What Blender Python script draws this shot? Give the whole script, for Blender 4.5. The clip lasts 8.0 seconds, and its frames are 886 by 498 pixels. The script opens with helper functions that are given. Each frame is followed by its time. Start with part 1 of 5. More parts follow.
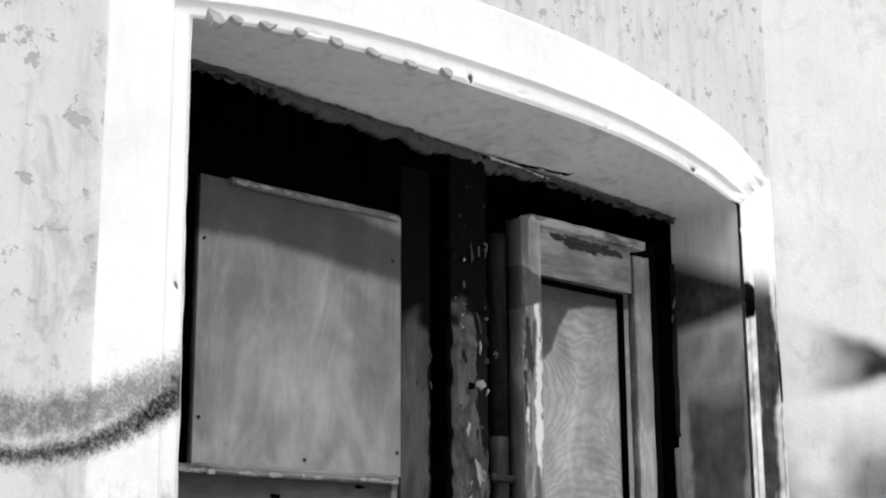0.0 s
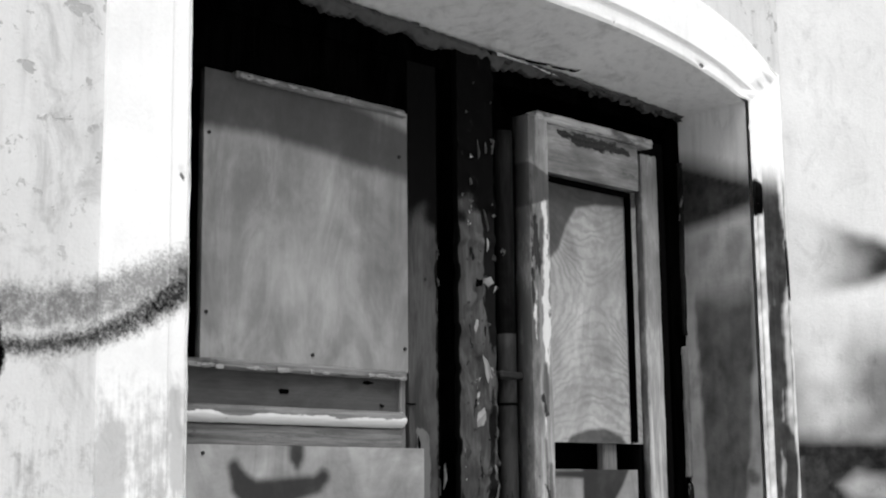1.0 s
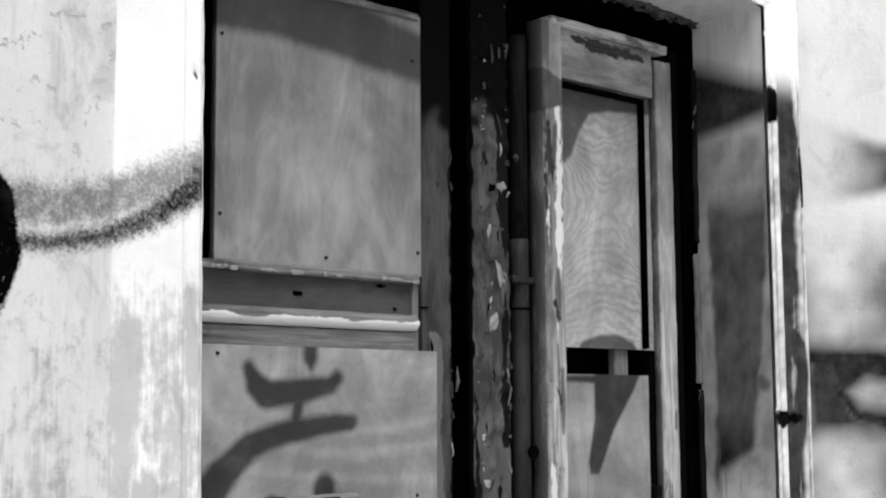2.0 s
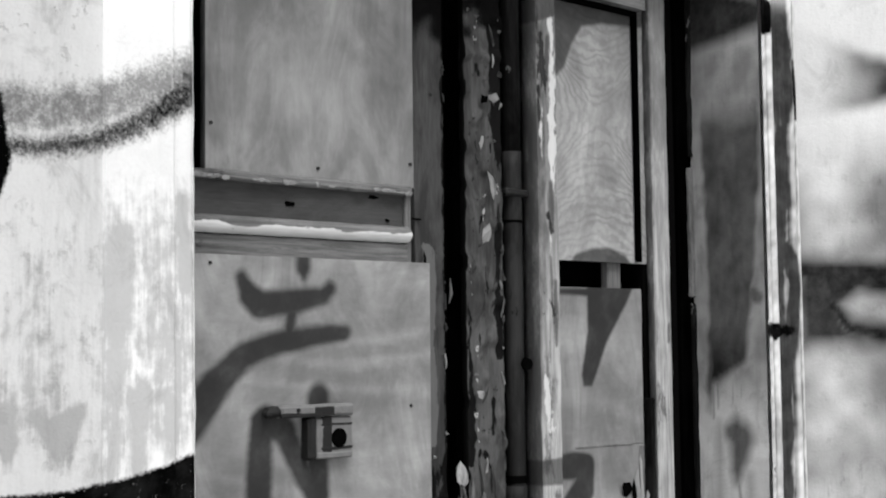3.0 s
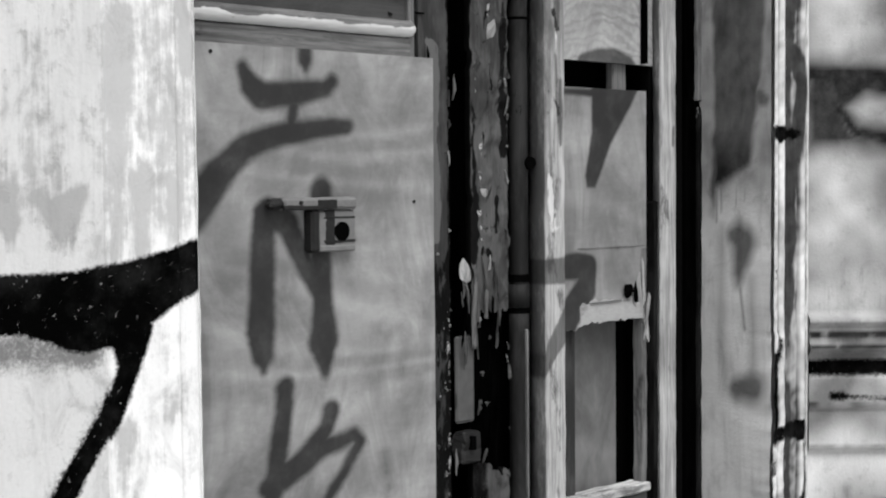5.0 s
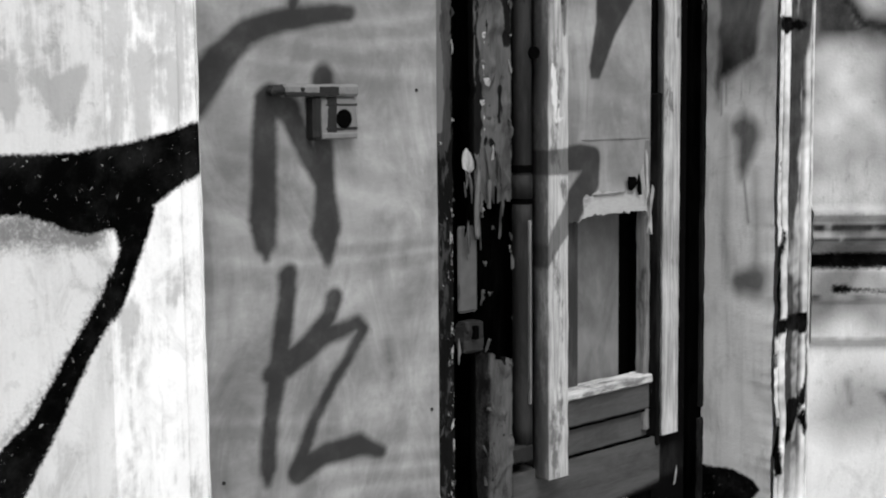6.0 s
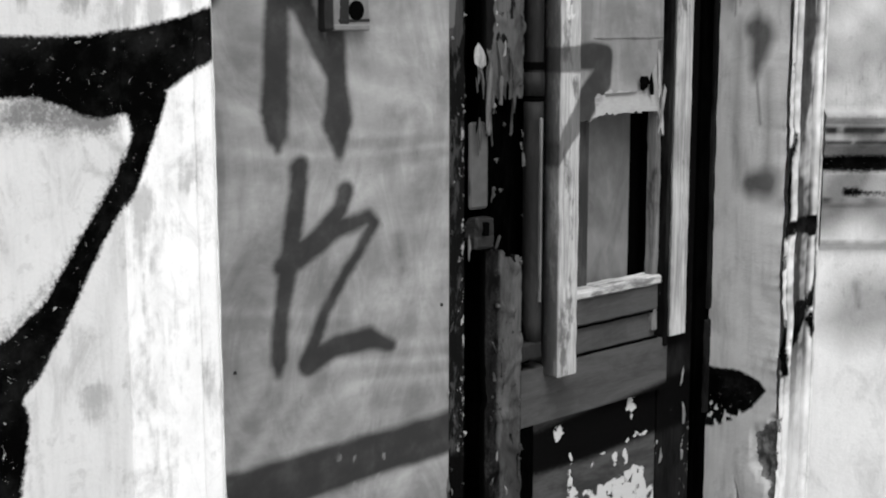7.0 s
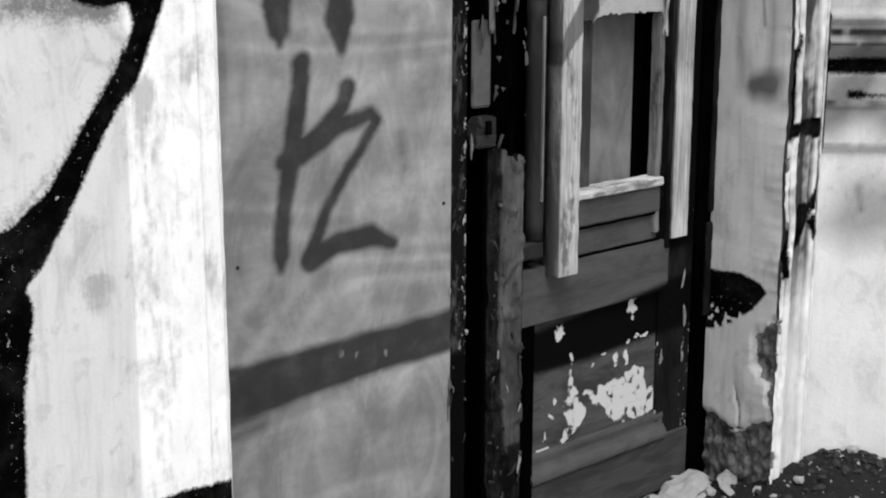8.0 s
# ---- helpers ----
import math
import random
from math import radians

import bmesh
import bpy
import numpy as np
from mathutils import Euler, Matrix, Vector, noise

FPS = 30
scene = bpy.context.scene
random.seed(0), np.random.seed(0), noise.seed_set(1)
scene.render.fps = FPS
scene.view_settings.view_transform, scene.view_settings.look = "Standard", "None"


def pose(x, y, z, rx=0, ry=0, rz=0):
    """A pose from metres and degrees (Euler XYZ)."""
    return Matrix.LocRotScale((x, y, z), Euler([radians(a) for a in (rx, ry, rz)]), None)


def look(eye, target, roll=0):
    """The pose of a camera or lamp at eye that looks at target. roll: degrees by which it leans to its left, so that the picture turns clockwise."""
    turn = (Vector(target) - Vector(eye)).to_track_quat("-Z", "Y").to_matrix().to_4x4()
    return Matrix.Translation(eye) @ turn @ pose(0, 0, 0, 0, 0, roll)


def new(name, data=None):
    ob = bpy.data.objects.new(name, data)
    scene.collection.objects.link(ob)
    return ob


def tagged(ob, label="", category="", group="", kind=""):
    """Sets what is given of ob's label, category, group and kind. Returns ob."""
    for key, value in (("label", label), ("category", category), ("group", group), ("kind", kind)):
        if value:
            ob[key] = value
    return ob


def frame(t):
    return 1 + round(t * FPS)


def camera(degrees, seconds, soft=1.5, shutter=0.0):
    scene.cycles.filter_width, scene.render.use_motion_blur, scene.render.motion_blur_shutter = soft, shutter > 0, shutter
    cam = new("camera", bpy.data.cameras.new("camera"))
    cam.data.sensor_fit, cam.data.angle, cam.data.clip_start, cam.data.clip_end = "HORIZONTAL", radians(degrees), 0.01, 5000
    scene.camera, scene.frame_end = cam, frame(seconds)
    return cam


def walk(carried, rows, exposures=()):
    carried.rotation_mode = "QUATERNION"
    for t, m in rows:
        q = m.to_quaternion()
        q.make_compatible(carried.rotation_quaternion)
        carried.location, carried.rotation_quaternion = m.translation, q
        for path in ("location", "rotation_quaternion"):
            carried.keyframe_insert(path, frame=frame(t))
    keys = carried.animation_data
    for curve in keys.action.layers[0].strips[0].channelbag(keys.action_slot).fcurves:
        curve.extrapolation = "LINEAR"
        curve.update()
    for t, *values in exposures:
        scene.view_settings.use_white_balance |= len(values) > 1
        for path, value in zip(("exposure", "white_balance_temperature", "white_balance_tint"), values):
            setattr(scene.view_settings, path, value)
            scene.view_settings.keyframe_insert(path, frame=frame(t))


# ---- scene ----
import functools

cam = camera(33.9, 8.0, soft=2.1)
PATH = [
    (0, (-1.522, -1.649, 1.379), (-0.164, -0.251, 1.826), -0.3),
    (0.5, (-1.516, -1.637, 1.364), (-0.145, -0.234, 1.755), -0.5),
    (1, (-1.514, -1.624, 1.35), (-0.14, -0.209, 1.686), -0.6),
    (1.5, (-1.517, -1.623, 1.339), (-0.148, -0.192, 1.617), -0.4),
    (3, (-1.512, -1.611, 1.294), (-0.124, -0.177, 1.429), -0.7),
    (3.5, (-1.508, -1.607, 1.28), (-0.125, -0.165, 1.36), -0.7),
    (4, (-1.507, -1.601, 1.269), (-0.126, -0.155, 1.283), -0.4),
    (4.5, (-1.506, -1.594, 1.253), (-0.119, -0.154, 1.218), -0.4),
    (6, (-1.5, -1.595, 1.203), (-0.124, -0.159, 0.99), -0.5),
    (6.5, (-1.504, -1.595, 1.185), (-0.134, -0.162, 0.922), -0.3),
    (7, (-1.508, -1.593, 1.17), (-0.149, -0.162, 0.845), 0.0),
    (7.5, (-1.511, -1.602, 1.157), (-0.165, -0.17, 0.784), -0.2),
    (8, (-1.511, -1.602, 1.143), (-0.172, -0.183, 0.706), 0.2),
]
walk(cam, [(t, look(eye, target, roll)) for t, eye, target, roll in PATH], exposures=[(0.0, 0.0), (8.0, 0.0)])

# ---- world and light: an even, bright, overcast day, kept without colour ----
world = bpy.data.worlds.new("sky")
scene.world = world
world.use_nodes = True
wn, wl = world.node_tree.nodes, world.node_tree.links
sky = wn.new("ShaderNodeTexSky")
sky.sky_type, sky.sun_disc = "NISHITA", False
sky.sun_elevation, sky.sun_rotation = radians(58), radians(205)
grey = wn.new("ShaderNodeRGBToBW")
wl.new(sky.outputs[0], grey.inputs[0])
wl.new(grey.outputs[0], wn["Background"].inputs[0])
wn["Background"].inputs[1].default_value = 0.15

sun = new("sun", bpy.data.lights.new("sun", "SUN"))
sun.data.energy, sun.data.angle, sun.data.color = 3.0, radians(40), (1, 1, 1)
sun.matrix_world = look((-1.3, -2.8, 5.0), (0, 0, 0))


# ---- node helpers ----
class Mat:
    """A node material under construction."""

    def __init__(self, name, rough=0.85, spec=0.3):
        self.m = bpy.data.materials.new(name)
        self.m.use_nodes = True
        self.n, self.l = self.m.node_tree.nodes, self.m.node_tree.links
        self.b = self.n["Principled BSDF"]
        self.b.inputs["Roughness"].default_value = rough
        self.b.inputs["Specular IOR Level"].default_value = spec
        self.pos = self.n.new("ShaderNodeNewGeometry").outputs["Position"]

    def link(self, value, socket):
        if isinstance(value, (int, float)):
            socket.default_value = value
        else:
            self.l.new(value, socket)

    def math(self, op, a, b=0.0, c=0.0):
        k = self.n.new("ShaderNodeMath")
        k.operation = op
        for v, sock in zip((a, b, c), k.inputs):
            self.link(v, sock)
        return k.outputs[0]

    def stretch(self, scale, turn=(0, 0, 0)):
        k = self.n.new("ShaderNodeMapping")
        self.l.new(self.pos, k.inputs[0])
        k.inputs["Scale"].default_value = scale
        k.inputs["Rotation"].default_value = turn
        return k.outputs[0]

    def noise(self, scale, detail=4.0, rough=0.6, at=None, warp=0.0):
        k = self.n.new("ShaderNodeTexNoise")
        self.l.new(at or self.pos, k.inputs["Vector"])
        k.inputs["Scale"].default_value, k.inputs["Detail"].default_value = scale, detail
        k.inputs["Roughness"].default_value, k.inputs["Distortion"].default_value = rough, warp
        return k.outputs["Fac"]

    def band(self, v, lo, hi, a=0.0, b=1.0):
        k = self.n.new("ShaderNodeMapRange")
        k.interpolation_type = "SMOOTHSTEP"
        for val, sock in zip((v, lo, hi, a, b), k.inputs):
            self.link(val, sock)
        return k.outputs[0]

    def mix(self, f, a, b):
        k = self.n.new("ShaderNodeMix")
        for val, sock in ((f, k.inputs[0]), (a, k.inputs[2]), (b, k.inputs[3])):
            self.link(val, sock)
        return k.outputs[0]

    def attr(self, name):
        k = self.n.new("ShaderNodeAttribute")
        k.attribute_name = name
        return k.outputs["Fac"]

    def random(self):
        return self.n.new("ShaderNodeObjectInfo").outputs["Random"]

    def done(self, value, height=None, strength=0.5, depth=0.004, rough=None):
        c = self.n.new("ShaderNodeCombineColor")
        for sock in c.inputs[:3]:
            self.link(value, sock)
        self.l.new(c.outputs[0], self.b.inputs["Base Color"])
        if height is not None:
            k = self.n.new("ShaderNodeBump")
            k.inputs["Strength"].default_value, k.inputs["Distance"].default_value = strength, depth
            self.l.new(height, k.inputs["Height"])
            self.l.new(k.outputs[0], self.b.inputs["Normal"])
        if rough is not None:
            self.link(rough, self.b.inputs["Roughness"])
        return self.m


def plaster(name, base, spots=0.62, streaks=0.84):
    """Old limewashed plaster with scuffs; black and grey spray paint, and shade painted into mouldings, where the
    surface carries it.
    """
    m = Mat(name, 0.97, 0.015)
    fine, mid, big = m.noise(220, 3), m.noise(38, 5, 0.65), m.noise(5, 3)
    col = m.math("MULTIPLY", base, m.math("ADD", 0.86, m.math("MULTIPLY", 0.28, big)))
    col = m.math("MULTIPLY", col, m.math("ADD", 0.94, m.math("MULTIPLY", 0.12, fine)))
    streak = m.noise(9, 4, 0.6, m.stretch((6, 6, 0.7)))
    col = m.math("MULTIPLY", col, m.band(streak, 0.25, 0.55, streaks, 1.0))
    smudge = m.band(m.noise(11, 6, 0.72, m.stretch((1.3, 1.3, 0.8)), 0.8), 0.5, 0.72)
    col = m.mix(m.math("MULTIPLY", smudge, m.math("MULTIPLY", m.attr("grime"), 0.6)), col, base * 0.35)
    pit = m.math("MULTIPLY", m.band(mid, spots, spots + 0.06), m.attr("pits"))
    col = m.mix(pit, col, base * 0.64)
    runs = m.noise(30, 4, 0.65, m.stretch((7, 7, 0.5)))
    wet = m.math("ADD", m.attr("wash"), m.math("ADD", m.math("MULTIPLY", 0.4, m.math("SUBTRACT", streak, 0.5)), m.math("MULTIPLY", 0.8, m.math("SUBTRACT", runs, 0.5))))
    wash = m.band(m.math("ADD", wet, m.math("MULTIPLY", 1.3, m.math("SUBTRACT", mid, 0.5))), 0.25, 0.85)
    col = m.mix(m.math("MULTIPLY", wash, 0.5), col, 0.17)
    speck = m.math("ADD", m.math("SUBTRACT", m.noise(230, 3, 0.7), 0.5), m.math("MULTIPLY", 0.8, m.math("SUBTRACT", m.noise(70, 4, 0.7), 0.5)))
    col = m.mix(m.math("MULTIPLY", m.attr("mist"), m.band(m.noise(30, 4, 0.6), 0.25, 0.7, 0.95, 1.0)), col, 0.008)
    thin = m.math("MULTIPLY", 0.9, m.math("SUBTRACT", m.noise(24, 5, 0.7, m.stretch((1.6, 1.6, 0.8)), 0.5), 0.5))
    haze = m.band(m.math("ADD", m.math("MULTIPLY", m.attr("haze"), m.math("ADD", 1.0, thin)), m.math("MULTIPLY", 0.85, speck)), 0.15, 0.9)
    col = m.mix(m.math("MULTIPLY", haze, 0.75), col, 0.05)
    paint = m.band(m.math("ADD", m.attr("paint"), m.math("MULTIPLY", 0.55, speck)), 0.3, 0.68)
    worn = m.math("SUBTRACT", 1.0, m.math("MULTIPLY", 0.75, m.band(m.noise(120, 5, 0.75, None, 0.5), 0.635, 0.69)))
    col = m.mix(m.math("MULTIPLY", paint, worn), col, m.band(m.noise(13, 5, 0.7), 0.42, 0.75, 0.001, 0.014))
    rag = m.noise(75, 5, 0.7)
    bare = m.band(m.math("ADD", m.attr("bare"), m.math("MULTIPLY", 1.2, m.math("SUBTRACT", rag, 0.5))), 0.42, 0.55)
    col = m.mix(bare, col, m.band(m.math("ADD", m.math("MULTIPLY", 0.5, rag), m.math("MULTIPLY", 0.5, mid)), 0.36, 0.66, 0.05, 0.26))
    h = m.math("ADD", m.math("MULTIPLY", mid, 0.7), m.math("MULTIPLY", fine, 0.25))
    h = m.math("SUBTRACT", h, m.math("MULTIPLY", m.math("ADD", pit, bare), 0.5))
    return m.done(col, h, 0.5, 0.004)


def old_paint(name, base, under=0.22, amount=0.66, scale=26, gloss=0.8, spec=0.06, lo=0.6, hi=1.3, flat=False, even=False, blotch=0.3):
    """Flaking dark paint on weathered wood: flakes show the lighter wood below."""
    m = Mat(name, gloss, spec)
    up = m.noise(scale, 6, 0.68, m.stretch((1.0, 1.0, 1.0) if even else (0.55, 1.6, 1.6) if flat else (1.6, 1.6, 0.55)), 0.4)
    gr = m.noise(30, 5, 0.7, m.stretch((0.5, 9, 9) if flat else (9, 9, 0.5)))
    col = m.math("MULTIPLY", base, m.band(gr, 0.34, 0.66, lo, hi))
    col = m.math("MULTIPLY", col, m.band(m.noise(9, 5, 0.7, m.stretch((0.6, 2, 2) if flat else (2, 2, 0.6)), 0.5), 0.38, 0.6, max(blotch, 0.55) if flat else blotch, 1.12))
    flake = m.band(m.math("ADD", up, m.math("MULTIPLY", 0.2, m.attr("chip"))), amount, amount + 0.025)
    wood = m.math("MULTIPLY", under, m.math("ADD", 0.85, m.math("MULTIPLY", 0.25, gr)) if even else m.math("ADD", 0.5, gr))
    col = m.mix(flake, col, wood)
    pale = m.band(m.math("ADD", m.attr("pale"), m.math("MULTIPLY", 0.9, m.math("SUBTRACT", m.noise(60, 5, 0.7, m.stretch((1.5, 1.5, 0.6))), 0.5))), 0.45, 0.55)
    col = m.mix(pale, col, m.math("MULTIPLY", base * 2.0, m.math("ADD", 0.75, m.math("MULTIPLY", 0.5, gr))))
    rot = m.band(m.math("ADD", m.attr("rot"), m.math("MULTIPLY", 1.1, m.math("SUBTRACT", m.noise(55, 5, 0.7, m.stretch((1.6, 1.6, 0.5)), 0.4), 0.5))), 0.45, 0.58)
    col = m.mix(rot, col, base * 0.08)
    bits = m.band(m.math("ADD", m.attr("bits"), m.math("MULTIPLY", 1.6, m.math("SUBTRACT", m.noise(75, 4, 0.65, m.stretch((1.6, 1.6, 0.7))), 0.5))), 0.62, 0.66)
    col = m.mix(bits, col, 0.42)
    paint = m.band(m.math("ADD", m.attr("paint"), m.math("MULTIPLY", 0.3, m.math("SUBTRACT", m.noise(300), 0.5))), 0.3, 0.7)
    col = m.mix(m.math("MULTIPLY", paint, m.math("SUBTRACT", 1.0, flake)), col, 0.0015)
    h = m.math("SUBTRACT", m.math("MULTIPLY", gr, 0.5), m.math("MULTIPLY", flake, 0.8))
    return m.done(col, h, 0.6, 0.003, m.mix(flake, gloss, 0.9))


def plywood(name, base, turn, waves, dark=0.05, strength=0.8, swirl=False, figure=0.12):
    """Weathered plywood with long figured grain; spray strokes soak into it."""
    m = Mat(name, 0.75, 0.25)
    at = m.stretch(turn)
    big = m.noise(2.6, 3, 0.5, at, 0.6)
    rings = m.noise(waves, 2, 0.4, at, 0.3)
    line = m.math("ADD", 0.5, m.math("MULTIPLY", 0.5, m.math("SINE", m.math("MULTIPLY", rings, 270.0 if swirl else 110.0))))
    if swirl:
        sep = m.n.new("ShaderNodeSeparateXYZ")
        m.l.new(m.pos, sep.inputs[0])
        wave = m.noise(16, 3, 0.5, m.stretch((0.8, 1, 1.3)))
        px = m.math("MULTIPLY", m.math("SUBTRACT", sep.outputs[0], 0.425), 1.0)
        pz = m.math("SUBTRACT", sep.outputs[2], 1.69)
        saddle = m.math("SUBTRACT", m.math("MULTIPLY", m.math("MULTIPLY", px, px), 0.8), m.math("MULTIPLY", pz, pz))
        depth = m.math("ADD", m.math("MULTIPLY", m.math("SQRT", m.math("ADD", m.math("ABSOLUTE", saddle), 0.0006)), 360.0), m.math("ADD", m.math("MULTIPLY", wave, 24.0), m.math("MULTIPLY", m.noise(60, 3, 0.6), 5.0)))
        line = m.math("SUBTRACT", 1.0, m.math("POWER", m.math("ADD", 0.5, m.math("MULTIPLY", 0.5, m.math("SINE", depth))), 2.5))
        line = m.math("MULTIPLY", line, m.band(m.noise(9, 3, 0.6), 0.35, 0.65, 0.5, 1.0))
    line = m.math("POWER", line, 1.6)
    fine = m.noise(60, 4, 0.6, at)
    patch = m.noise(7, 5, 0.62)
    col = m.math("MULTIPLY", base, m.math("ADD", 0.62, m.math("MULTIPLY", 0.5, big)))
    col = m.math("MULTIPLY", col, m.math("ADD", 1.0 - 0.5 * figure, m.math("MULTIPLY", figure, line)))
    col = m.math("MULTIPLY", col, m.math("ADD", 0.85, m.math("MULTIPLY", 0.3, fine)))
    hair = m.noise(260, 4, 0.7, at)
    col = m.math("MULTIPLY", col, m.math("ADD", 0.91, m.math("MULTIPLY", 0.18, hair)))
    runs = m.noise(6, 5, 0.65, m.stretch((1.5, 1.5, 0.7)), 1.6)
    col = m.math("MULTIPLY", col, m.band(runs, 0.35, 0.68, 0.82, 1.22))
    nick = m.band(m.noise(45, 5, 0.8, m.stretch((1, 1, 0.5))), 0.66, 0.72)
    col = m.mix(m.math("MULTIPLY", nick, 0.4), col, base * 0.35)
    col = m.math("MULTIPLY", col, m.band(patch, 0.3, 0.66, 0.74, 1.12))
    flow = m.attr("paint")
    paint = m.band(m.math("ADD", flow, m.math("MULTIPLY", 0.3, m.math("SUBTRACT", fine, 0.5))), 0.12, 0.72)
    paint = m.math("MULTIPLY", paint, m.band(m.noise(22, 4, 0.6), 0.2, 0.6, 0.88, 1.0))
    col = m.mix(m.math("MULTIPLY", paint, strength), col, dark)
    scuff = m.band(m.math("ADD", m.attr("chip"), m.math("MULTIPLY", 0.5, m.math("SUBTRACT", patch, 0.5))), 0.4, 0.6)
    col = m.mix(m.math("MULTIPLY", scuff, m.band(hair, 0.3, 0.7, 0.45, 0.8)), col, base * 1.35)
    h = m.math("ADD", m.math("MULTIPLY", fine, 0.5), m.math("MULTIPLY", line, 0.1))
    return m.done(col, h, 0.3, 0.002)


def timber(name, base, dirt=0.55, flat=False):
    """Raw sawn wood with long grain, grime and knots of old paint."""
    m = Mat(name, 0.8, 0.2)
    gr = m.noise(24, 6, 0.7, m.stretch((0.35, 7, 7) if flat else (7, 7, 0.35)))
    sp = m.noise(16, 5, 0.7, m.stretch((0.5, 1.4, 1.4) if flat else (1.4, 1.4, 0.5)))
    col = m.math("MULTIPLY", base, m.band(gr, 0.3, 0.7, 0.55, 1.3))
    col = m.mix(m.band(sp, dirt, dirt + 0.12), col, base * 0.3)
    col = m.math("MULTIPLY", col, m.band(m.noise(5, 3), 0.35, 0.6, 0.7, 1.05))
    col = m.mix(m.math("MULTIPLY", m.attr("grime"), m.band(m.math("ADD", sp, m.math("MULTIPLY", 0.4, gr)), 0.45, 0.75)), col, base * 0.22)
    paint = m.band(m.math("ADD", m.attr("paint"), m.math("MULTIPLY", 0.3, m.math("SUBTRACT", m.noise(200), 0.5))), 0.3, 0.7)
    white = m.band(m.math("ADD", m.attr("white"), m.math("MULTIPLY", 1.1, m.math("SUBTRACT", m.noise(50, 5, 0.7, m.stretch((0.7, 2, 2) if flat else (2, 2, 0.6))), 0.5))), 0.45, 0.56)
    col = m.mix(white, col, m.math("MULTIPLY", 0.72, m.math("ADD", 0.7, m.math("MULTIPLY", 0.5, gr))))
    scab = m.band(m.math("ADD", m.attr("scab"), m.math("MULTIPLY", 1.1, m.math("SUBTRACT", m.noise(48, 5, 0.7, m.stretch((0.7, 1.6, 1.6) if flat else (1.6, 1.6, 0.7)), 0.5), 0.5))), 0.45, 0.57)
    col = m.mix(scab, col, m.band(gr, 0.3, 0.7, 0.012, 0.05))
    col = m.mix(m.math("MULTIPLY", paint, 0.74), col, 0.04)
    return m.done(col, m.math("ADD", gr, m.math("MULTIPLY", 0.5, m.math("SUBTRACT", white, scab))), 0.6, 0.003)


def plain(name, base, rough=0.7, metal=0.0):
    m = Mat(name, rough)
    m.b.inputs["Metallic"].default_value = metal
    n = m.noise(60, 5, 0.65)
    return m.done(m.math("MULTIPLY", base, m.math("ADD", 0.6, m.math("MULTIPLY", 0.8, n))), n, 0.4, 0.003)


PLASTER = plaster("limewash_plaster", 0.68, 0.585)
SIDE = plaster("limewash_side", 0.76, 0.6, 0.95)
BAND = plaster("limewash_architrave", 0.92, 0.8, 0.95)
SOFFIT = plaster("limewash_reveal", 0.72, 0.72)
BLACK = old_paint("black_paint", 0.0012, 0.04, 0.735, 26, 1.0, 0.0)
DARK = old_paint("dark_grey_paint", 0.013, 0.16, 0.66)
MULL = old_paint("peeling_grey_paint", 0.088, 0.004, 0.615, 30, 0.8, 0.06, 0.85, 1.12, blotch=0.5)
TUBE = old_paint("worn_tube_paint", 0.024, 0.004, 0.64, 40, 0.6, 0.2, 0.8, 1.2, blotch=0.4)
STILE = old_paint("grey_paint", 0.062, 0.008, 0.665, 30, 0.8, 0.06, 0.85, 1.12, blotch=0.6)
STILE_FLAT = old_paint("grey_rail_paint", 0.075, 0.22, 0.71, 26, 0.8, 0.06, 0.93, 1.07, True, blotch=0.8)
DARK_FLAT = old_paint("dark_rail_paint", 0.055, 0.16, 0.71, 26, 0.8, 0.06, 0.9, 1.1, True, blotch=0.7)
PANEL = old_paint("chipped_panel_paint", 0.075, 0.62, 0.74, 48, 0.8, 0.06, 0.92, 1.08, True, True)
PANE = plywood("upper_plywood", 0.275, (1.6, 1.6, 0.35), 2.2, 0.03, 0.85, False, 0.06)
INNER = plywood("inner_plywood", 0.17, (1.4, 1.4, 0.5), 2.0, 0.04, 0.8, False, 0.1)
PLY = plywood("lower_plywood", 0.315, (0.4, 0.4, 1.5), 1.7, 0.022, 0.97, False, 0.24)
SWIRL = plywood("figured_plywood", 0.42, (1.5, 1.5, 1.9), 2.5, 0.03, 0.85, True, 0.27)
BOARD = timber("pale_board", 0.5, 0.56)
GREYWOOD = timber("grey_wood", 0.17, 0.55)
GREYWOOD_FLAT = timber("grey_cross_wood", 0.18, 0.55, True)
BOARD_FLAT = timber("pale_cross_board", 0.42, 0.53, True)
WORN = timber("worn_white_moulding", 0.6, 0.5, True)
METAL = plain("painted_metal", 0.17, 0.7, 0.0)
RUST = plain("rusted_iron", 0.02, 0.6, 0.3)
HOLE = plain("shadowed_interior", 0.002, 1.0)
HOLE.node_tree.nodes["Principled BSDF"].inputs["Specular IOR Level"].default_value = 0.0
m = Mat("earth_and_paving", 0.95, 0.2)
grit, lump = m.noise(160, 5, 0.7), m.noise(24, 4, 0.65)
earth = m.math("MULTIPLY", 0.026, m.math("ADD", m.math("POWER", grit, 2.0), m.math("MULTIPLY", 0.5, lump)))
paving = m.math("MULTIPLY", 0.5, m.math("ADD", 0.8, m.math("MULTIPLY", 0.4, lump)))
DIRT = m.done(m.mix(m.band(m.math("ADD", m.attr("dirt"), m.math("MULTIPLY", 0.8, m.math("SUBTRACT", lump, 0.5))), 0.35, 0.6), paving, earth), grit, 0.6, 0.006)
STONE = plain("rubble_stone", 0.3, 0.95)
LUMP = plain("broken_plaster", 0.34, 0.95)
